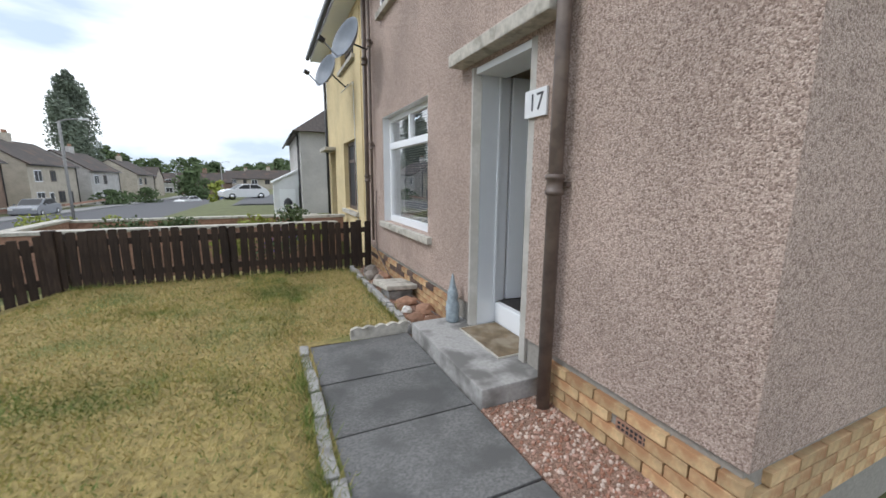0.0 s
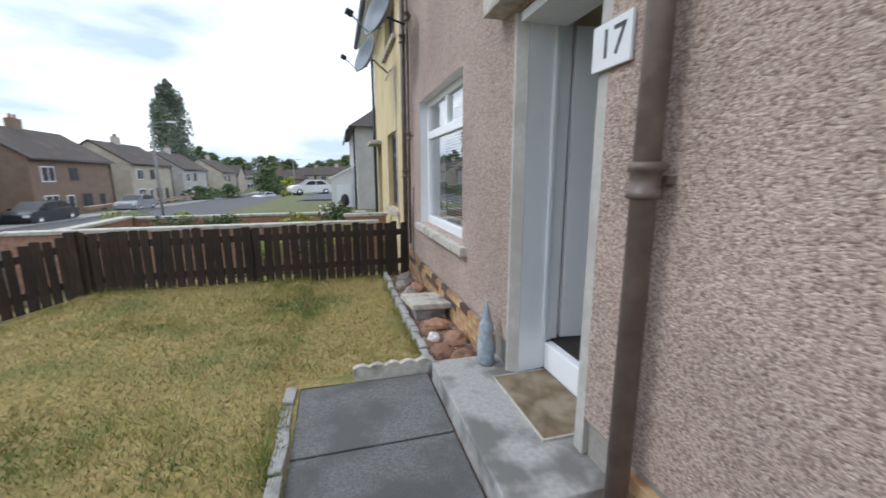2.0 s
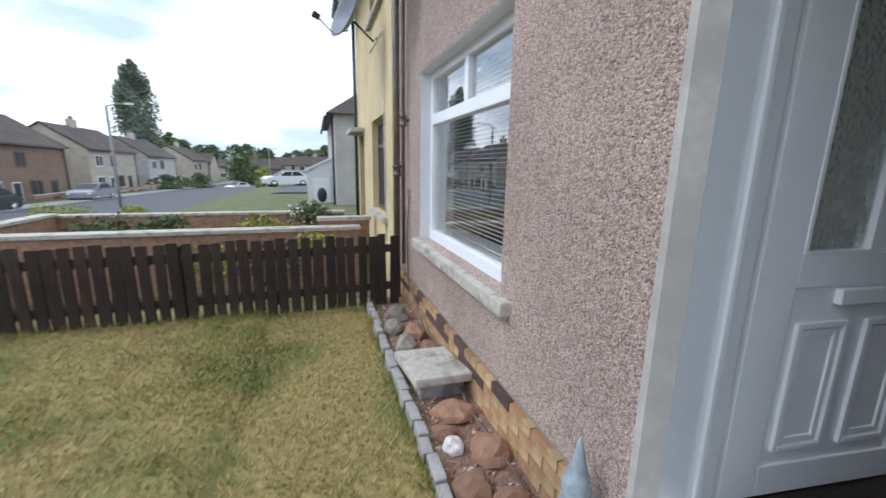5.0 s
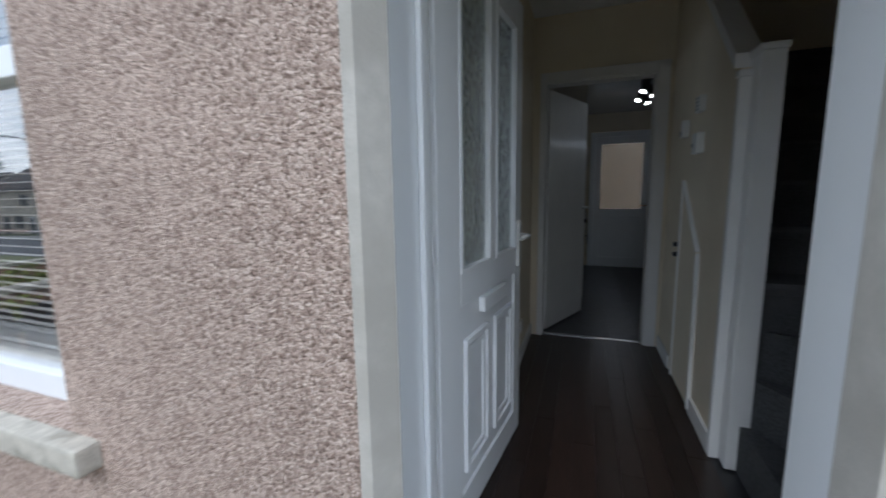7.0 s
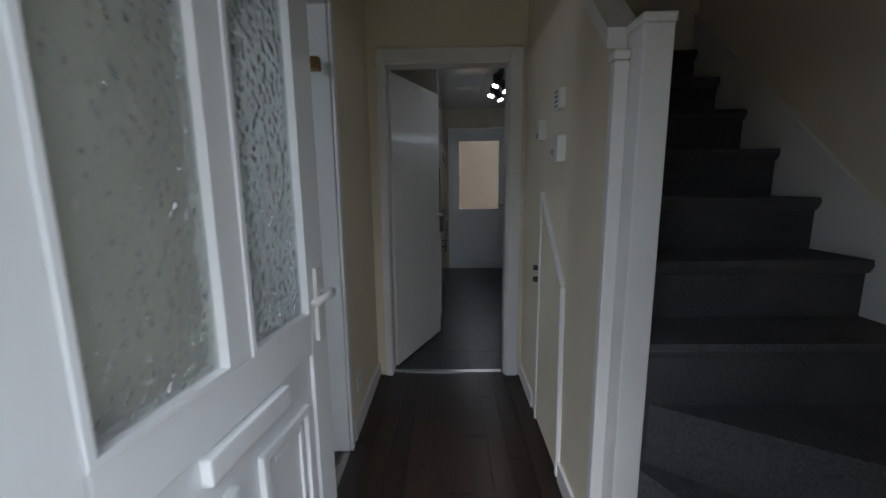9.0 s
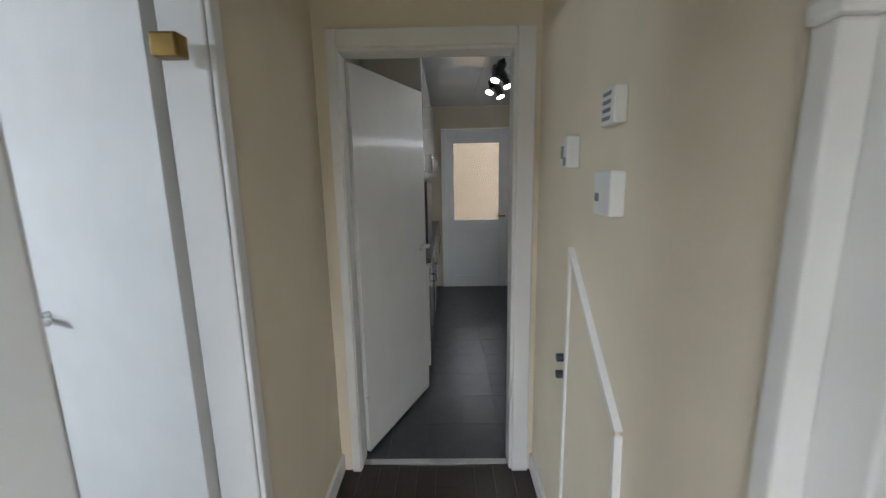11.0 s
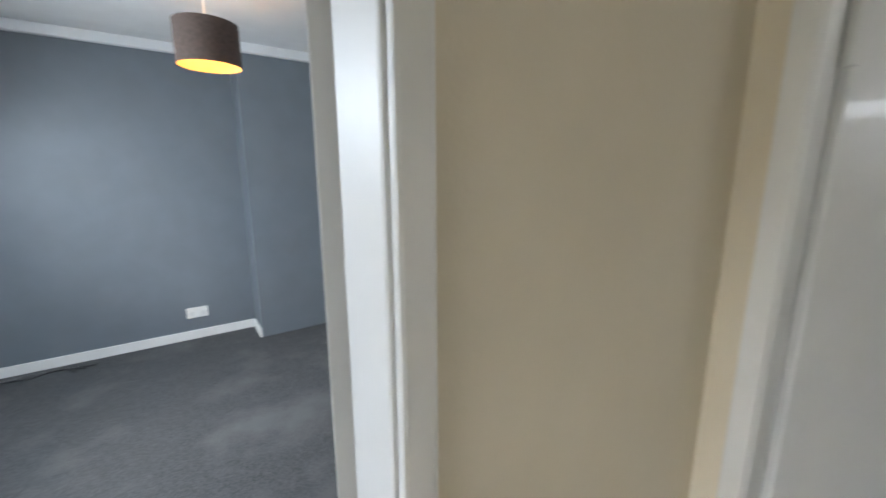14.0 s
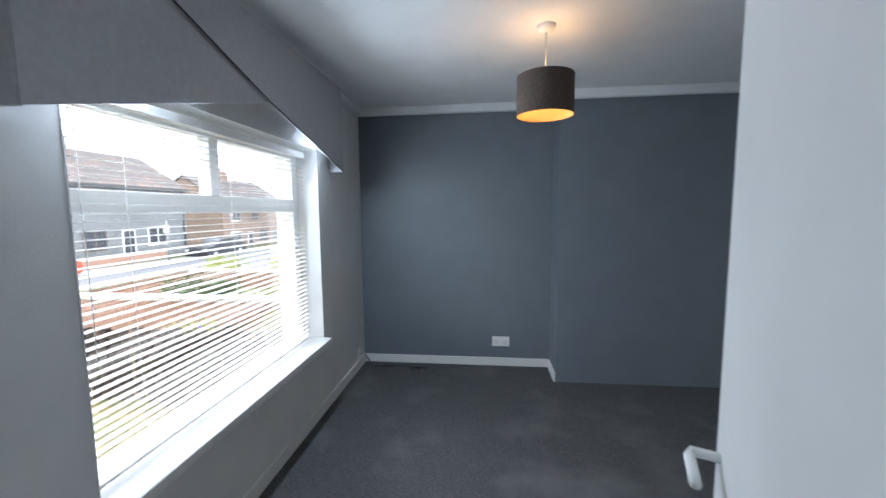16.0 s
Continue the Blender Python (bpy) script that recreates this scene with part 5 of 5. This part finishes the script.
# ---- houses of the street ----
def house(name, label, x, y, yaw, w, d, z, h, rise, wall, windows, group="houses of the street", hip=False):
    """A house: front along its own x axis facing -y; ridge along x."""
    t = thing(name, label, "house", pose(x, y, z, 0, 0, yaw), group)
    part("wall", prism([(0, -1.5), (d, -1.5), (d, h), (d / 2, h + (0 if hip else rise)), (0, h)], "x", 0, w), wall, t)
    bm = bmesh.new()
    o = 0.3
    if hip:
        v = [bm.verts.new(c) for c in ((-o, -o, h), (w + o, -o, h), (w + o, d + o, h), (-o, d + o, h), (d / 2, d / 2, h + rise), (w - d / 2, d / 2, h + rise))]
        for f in ((0, 1, 5, 4), (1, 2, 5), (2, 3, 4, 5), (3, 0, 4), (3, 2, 1, 0)):
            bm.faces.new([v[i] for i in f])
        part("roof", bm, M_ROOF, t)
    else:
        bm.free()
        e = o * 2 * rise / d
        part("roof", prism([(-o, h - e + 0.02), (d / 2, h + rise + 0.02), (d + o, h - e + 0.02), (d + o, h - e + 0.17), (d / 2, h + rise + 0.17), (-o, h - e + 0.17)], "x", -0.15, w + 0.15), M_ROOF, t)
    ch = part("chimney", boxes((w * 0.5 - 0.5, w * 0.5 + 0.5, d / 2 - 0.3, d / 2 + 0.3, h + rise - 0.4, h + rise + 0.9)), M_REDBRICK if "brick" in label else wall, t)
    for q in (-0.25, 0.25):
        part("chimney_pot", lathe([(0.11, h + rise + 0.9), (0.13, h + rise + 0.95), (0.1, h + rise + 1.25)], 10), M_REDROCK, ch).location = (w * 0.5 + q, d / 2, 0)
    for side, a, b, ww, hh, fm in windows:
        if side == "f":
            fb, pb = (a, a + ww, -0.04, 0.02, b, b + hh), (a + 0.09, a + ww - 0.09, -0.05, -0.041, b + 0.09, b + hh - 0.09)
        else:
            fb, pb = (-0.04, 0.02, a, a + ww, b, b + hh), (-0.05, -0.041, a + 0.09, a + ww - 0.09, b + 0.09, b + hh - 0.09)
        wd = part("window" if hh < 1.9 else "door", boxes(fb), fm, t)
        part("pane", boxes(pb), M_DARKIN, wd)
        if hh < 1.9 and side == "f":
            part("mullion", boxes((a + ww / 2 - 0.04, a + ww / 2 + 0.04, -0.06, -0.0505, b, b + hh)), fm, wd)
    part("gutter", tube([(-0.2, -o - 0.05, h - 0.15), (w + 0.2, -o - 0.05, h - 0.15)], 0.06, 6), M_BLACK, t)
    part("downpipe", tube([(w - 0.3, -0.08, -1), (w - 0.3, -0.08, h - 0.1)], 0.05, 6), M_BLACK, t)
    return t


U, D = M_UPVC, M_PIPE
front = [("f", 1.0, 0.8, 1.6, 1.3, U), ("f", 3.6, -0.1, 0.95, 2.1, U), ("f", 1.1, 3.1, 1.5, 1.2, U), ("f", 4.4, 3.1, 1.2, 1.2, D), ("f", 5.6, 0.8, 1.5, 1.3, D), ("f", 8.2, -0.1, 0.95, 2.1, D)]
house("grey_house", "slate-grey rendered semi-detached house with a dark roof", -22, 31.6, -90, 12, 7.5, -1.35, 4.9, 2.3, M_DARKHARL, [(s, 11 - a - w if s == "f" else a, b, w, h, m) for s, a, b, w, h, m in front])
bpy.data.objects["grey_house"].matrix_world = pose(-22, 20.4, -1.3, 0, 0, 90)
house("brown_house", "brown rendered house with a tiled roof, gable to the street", -22.5, 37.5, 90, 11, 7.5, -2.2, 4.9, 2.4, M_BROWNHARL, front)
house("pale_house", "pale rendered house with a red tiled roof", -22.5, 52.5, 90, 11, 7, -2.2, 4.9, 2.3, M_CREAMHARL, front)
house("pale_house", "pale rendered house further down the street", -22, 66, 90, 11, 7, -2.6, 4.9, 2.3, M_GREYHARL, front)
house("pale_house", "pale rendered house far down the street", -21, 82, 90, 11, 7, -2.9, 4.9, 2.2, M_CREAMHARL, front)
for i, (x, y, yw, mm) in enumerate(((-34, 104, 0, M_CREAMHARL), (-20, 112, 10, M_BROWNHARL), (-6, 118, 0, M_CREAMHARL), (-27, 128, 0, M_GREYHARL), (-12, 135, 5, M_CREAMHARL), (4, 100, 0, M_GREYHARL), (-48, 118, 0, M_BROWNHARL), (-1, 145, 0, M_CREAMHARL))):
    house("distant_house", "small distant rendered house with a brown roof", x, y, yw, 11, 7, -3.2, 3.6 if i % 2 else 4.6, 2.2, mm, front[:4], "distant houses")
house("side_house", "tall grey rendered house with a hipped roof beyond the yellow one", 0.0, 25.0, -90, 8, 8, -1.0, 4.4, 3.2, M_GREYHARL, [("f", 5.6, 0.9, 1.0, 1.2, U)], hip=True)
bpy.data.objects["side_house"].matrix_world = pose(-0.1, 27.5, -1.0, 0, 0, -90)
house("near_house", "brown rendered house across the street", -22, 4.0, 90, 12, 7.5, -0.7, 4.9, 2.3, M_BROWNHARL, front)
house("near_house", "grey rendered house across the street", -22, -12.0, 90, 12, 7.5, -0.7, 4.9, 2.3, M_GREYHARL, front)
pc = thing("white_porch", "white painted lean-to porch with an oval window", "porch", pose(-1.25, 21.2, 0))
part("wall", prism([(0, -1.6), (1.15, -1.6), (1.15, 1.75), (0, 1.2)], "y", 0, 2.2), M_PALEPAINT, pc)
part("roof", prism([(-0.1, 1.16), (1.15, 1.77), (1.15, 1.85), (-0.1, 1.24)], "y", -0.1, 2.3), M_UPVC, pc)
dd = part("door", boxes((0.25, 0.95, -0.03, -0.001, -1.2, 0.9), bevel=0.01), M_UPVC, pc)
ow = part("oval_window", lathe([(0.2, 0), (0.2, 0.012)], 24), M_DARKIN, dd)
ow.matrix_local = pose(0.6, -0.031, 0.15, 90, 0, 0) @ Matrix.Diagonal((1, 1.6, 1, 1))

# street lamps, sign
def street_lamp(x, y, z, h):
    t = thing("street_lamp", "tall pale grey street lamp with a short arm", "street lamp", pose(x, y, z), "street lamps")
    part("pole", tube([(0, 0, -0.3), (0, 0, h * 0.4), (0, 0, h)], 0.085, 10), M_PAVE, t)
    part("arm", tube([(0, 0, h), (0.5, 0, h + 0.15), (1.1, 0, h + 0.2)], 0.04), M_PAVE, t)
    part("head", boxes((1.0, 1.5, -0.1, 0.1, h + 0.14, h + 0.26), bevel=0.03), M_PLASTIC, t)


street_lamp(-13.2, 34.2, -1.55, 6.4)
street_lamp(-8.6, 82, -2.9, 7)
street_lamp(-18.5, 100, -3.3, 7)
bs = thing("street_sign", "street sign on a post with a small white plate", "sign", pose(-18.3, 26.3, -1.2))
part("post", tube([(0, 0, 0), (0, 0, 2.5)], 0.05, 8), M_PAVE, bs)
part("plate", boxes((-0.2, 0.2, -0.06, -0.05, 1.75, 2.2), bevel=0.01), M_PLASTIC, bs)
for k in range(2):
    part("text_bar", boxes((-0.12, 0.12, -0.063, -0.0605, 1.85 + 0.14 * k, 1.91 + 0.14 * k)), M_INK, bs)
for x, y0, y1, z in ((-19.6, 22, 27.5, -0.7), (-19.6, 29.5, 34, -0.9), (-19.7, 38, 48, -0.95), (-19.7, 51, 62, -1.4)):
    low_wall("front_wall", x - 0.1, x + 0.1, y0, y1, z, "low red brick front garden wall across the street")

# cars
def car(name, label, colour, m, length=4.1):
    t = thing(name, label, "car", m)
    L = length / 2
    paint = car_paint(name + "_paint", colour)
    body = [(-L, 0.35), (-L + 0.05, 0.75), (-L + 0.35, 0.92), (-L * 0.45, 1.0), (L * 0.88, 0.98), (L, 0.8), (L, 0.35), (L - 0.3, 0.22), (-L + 0.3, 0.22)]
    bm = prism(body, "y", -0.86, 0.86)
    bmesh.ops.bevel(bm, geom=list(bm.edges), offset=0.05, segments=2, affect="EDGES")
    part("body", bm, paint, t)
    cabin = [(-L * 0.5, 0.96), (-L * 0.12, 1.42), (L * 0.5, 1.45), (L * 0.92, 0.96)]
    bm = prism(cabin, "y", -0.72, 0.72)
    bmesh.ops.bevel(bm, geom=list(bm.edges), offset=0.05, segments=2, affect="EDGES")
    part("roof", bm, paint, t)
    for s in (-1, 1):
        ya, yb = sorted((s * 0.715, s * 0.728))
        part("side_window", prism([(-L * 0.38, 1.0), (-L * 0.1, 1.36), (L * 0.16, 1.38), (L * 0.16, 1.0)], "y", ya, yb), M_BLACK, t)
        part("side_window", prism([(L * 0.2, 1.0), (L * 0.2, 1.38), (L * 0.48, 1.38), (L * 0.72, 1.02)], "y", ya, yb), M_BLACK, t)
        part("mirror", boxes((-L * 0.4, -L * 0.33, min(s * 0.86, s * 1.0), max(s * 0.86, s * 1.0), 0.95, 1.07), bevel=0.02), paint, t)
    part("windscreen", prism([(-L * 0.52, 0.98), (-L * 0.16, 1.4), (-L * 0.15, 1.41), (-L * 0.5, 0.99)], "y", -0.64, 0.64), M_BLACK, t)
    for s in (-1, 1):
        part("headlight", boxes((-L - 0.01, -L + 0.2, min(s * 0.55, s * 0.82), max(s * 0.55, s * 0.82), 0.62, 0.76), bevel=0.02), M_PLASTIC, t)
        part("tail_light", boxes((L - 0.12, L + 0.005, min(s * 0.6, s * 0.84), max(s * 0.6, s * 0.84), 0.7, 0.86), bevel=0.02), M_REDBRICK, t)
        for x in (-L * 0.62, L * 0.62):
            w = part("wheel", tube([(x, s * 0.7, 0.31), (x, s * 0.88, 0.31)], 0.31, 20), M_BLACK, t)
            part("rim", tube([(x, s * 0.87, 0.31), (x, s * 0.89, 0.31)], 0.2, 14), M_CHROME, w)
    return t


car("blue_car", "bright blue hatchback parked on the street", (0.02, 0.07, 0.42), pose(-9.4, 10.3, fall(-9.4, 10.3) + 0.16, 0, 0, 85))
car("orange_car", "orange-red car parked across the street", (0.55, 0.08, 0.02), pose(-18.6, 18.5, -1.35, 0, 0, 90))
car("dark_car", "black people carrier parked across the street", (0.015, 0.017, 0.02), pose(-18.8, 31.5, -1.6, 0, 0, 90), 4.6)
car("silver_car", "silver car parked far down the street", (0.3, 0.31, 0.33), pose(-18.5, 43, -1.75, 0, 0, 90))
car("white_car", "white car on a driveway down the street", (0.75, 0.75, 0.76), pose(-3.5, 43.0, fall(-3.5, 43) + 0.1, 0, 0, 20))
car("white_car", "white car parked far down the street", (0.7, 0.7, 0.7), pose(-13, 75, -2.9, 0, 0, 60))
car("blue_car", "small blue car far down the street", (0.05, 0.1, 0.3), pose(-10, 92, -3.1, 0, 0, 70))

# trees
def tree(name, label, x, y, z, h, crown, n, size, material, lean=0.5):
    r = random.Random(int(x * 7 + y * 3))
    t = thing(name, label, "tree", pose(x, y, z))
    part("trunk", tube([(0, 0, -0.5), (0.05, 0, h * 0.3), (0.1, 0.05, h * 0.75)], 0.03 * h ** 0.9, 8), M_TRUNK, t)
    bm = bmesh.new()
    for i in range(crown[2]):
        u = (i + 0.5) / crown[2]
        zz = h * (0.12 + 0.86 * u)
        w = crown[0] * (math.sin(math.pi * min(1, u * 0.88 + 0.14)) ** 0.45)
        a = r.uniform(0, 6.28)
        clump(bm, (math.cos(a) * w * 0.55, math.sin(a) * w * 0.55, zz), max(0.5, w * 0.62), n // crown[2], size, r, crown[1])
    part("crown", bm, material, t)
    return t


tree("poplar_tree", "tall grey-green poplar tree far down the street", -31.5, 92, -4, 23.5, (3.5, 1.5, 44), 17000, 0.24, M_LEAFGREY)
for x, y, h, w in ((-47, 170, 13, 7), (-36, 165, 11, 8), (-27, 175, 12, 9), (-18, 180, 11, 8), (-52, 160, 15, 6), (-8, 170, 10, 7), (2, 160, 12, 8), (10, 150, 12, 8), (-2, 178, 11, 8), (-70, 165, 10, 9), (-60, 170, 9, 8)):
    tree("broadleaf_tree", "dark green broadleaf tree on the skyline", x, y, -3.5, h, (w, 0.7, 9), 1500, 0.65, M_LEAF)
tree("broadleaf_tree", "round dark conifer on the skyline", -43, 150, -3, 14, (3.5, 1.0, 9), 1500, 0.5, M_LEAF)
tree("broadleaf_tree", "bushy green tree beside the far houses", -14, 88, -3.2, 6.5, (3.4, 0.7, 8), 1400, 0.35, M_LEAF)
tree("broadleaf_tree", "small green tree beside the street", -7.5, 62, -2.4, 3.5, (1.2, 0.8, 6), 600, 0.2, M_LEAFLIME)
tree("hedge_tree", "clipped dark green hedge bush", -17.5, 70, -2.5, 2.4, (2.6, 0.5, 5), 700, 0.2, M_LEAF)
tree("hedge_tree", "clipped green hedge bush", -19.6, 64, -2.4, 2.2, (2.4, 0.5, 5), 700, 0.2, M_LEAF)

# back garden seen through the frosted door; the added tan wall dims its pane
tagged(box("back_wall", (8.4, 8.6, -1, 7, -0.3, 2.6), M_TAN), "tan wall added in the back garden to dim the door pane", "garden wall", kind=S)
tagged(box("back_patio", (6.2, 9.2, 0, 6, -0.3, 0.1), M_PAVE), "pale back patio", "pavement", kind=S)

# ---- pieces: laminate planks, vinyl tiles, bricks ----
def pieces(parent, name, specs, material, bevel=0.0):
    """Alike pieces share one mesh."""
    made = {}
    for x, y, z, sx, sy, sz, m in specs:
        key = (round(sx, 3), round(sy, 3), round(sz, 3), m.name)
        if key not in made:
            made[key] = part(name, boxes((0, sx, 0, sy, 0, sz), bevel=bevel), m, parent)
            o = made[key]
        else:
            o = bpy.data.objects.new(name, made[key].data)
            scene.collection.objects.link(o)
            o.parent = parent
        o.location = (x, y, z)


sp_ = []
for j in range(10):
    x = 0.312 - (j * 0.37) % 0.9
    y = 3.005 + j * 0.0945
    while x < KX + 0.04:
        a, b = max(x, 0.312), min(x + 0.9, KX + 0.045)
        if b - a > 0.05:
            sp_.append((a, y, HF - 0.0058, b - a - 0.0015, 0.093, 0.0058, M_LAMINATE))
        x += 0.9
pieces(floor_hall, "plank", sp_, M_LAMINATE)
sp_ = []
for i in range(11):
    for j in range(7):
        sp_.append((KX + 0.06 + i * 0.306, 2.5 + j * 0.206, HF - 0.004, 0.3045, 0.2045, 0.004, M_VINYL))
pieces(floor_kitchen, "tile", sp_, M_VINYL)

plinth = tagged(new("brick_plinth"), "buff and brown brick base course below the render", "brickwork", kind=S)
sp_ = []
for c in range(4):
    z = G - 0.01 + c * 0.071
    for y0, y1 in ((Y0, 2.92), (4.23, Y1)):
        y = y0 - (0.11 if c % 2 else 0)
        while y < y1 - 0.02:
            a, b = max(y, y0), min(y + 0.213, y1)
            dark = c in (2, 3) and y > 4.2 and rng.random() < 0.38
            if not (c == 2 and 2.1 < (a + b) / 2 < 2.3) and b - a > 0.02:
                sp_.append((-0.004, a, z, 0.06, b - a, 0.063, M_BRICKDARK if dark else M_BRICK))
            y += 0.222
    x = 0.06 + (0.11 if c % 2 else 0)
    while x < 3.0:
        sp_.append((x, Y0 - 0.004, z, 0.213, 0.06, 0.063, M_BRICK))
        x += 0.222
pieces(plinth, "brick", sp_, M_BRICK, 0.004)
av = thing("air_brick", "terracotta air brick with a slotted grille", "air brick", pose(0, 2.2, G + 0.132))
part("frame", boxes((-0.002, 0.05, -0.1, 0.1, 0, 0.063)), M_REDBRICK, av)
for i in range(7):
    for j in range(2):
        part("slot", boxes((-0.0035, -0.0015, -0.085 + i * 0.026, -0.068 + i * 0.026, 0.01 + 0.025 * j, 0.026 + 0.025 * j)), M_BLACK, av)
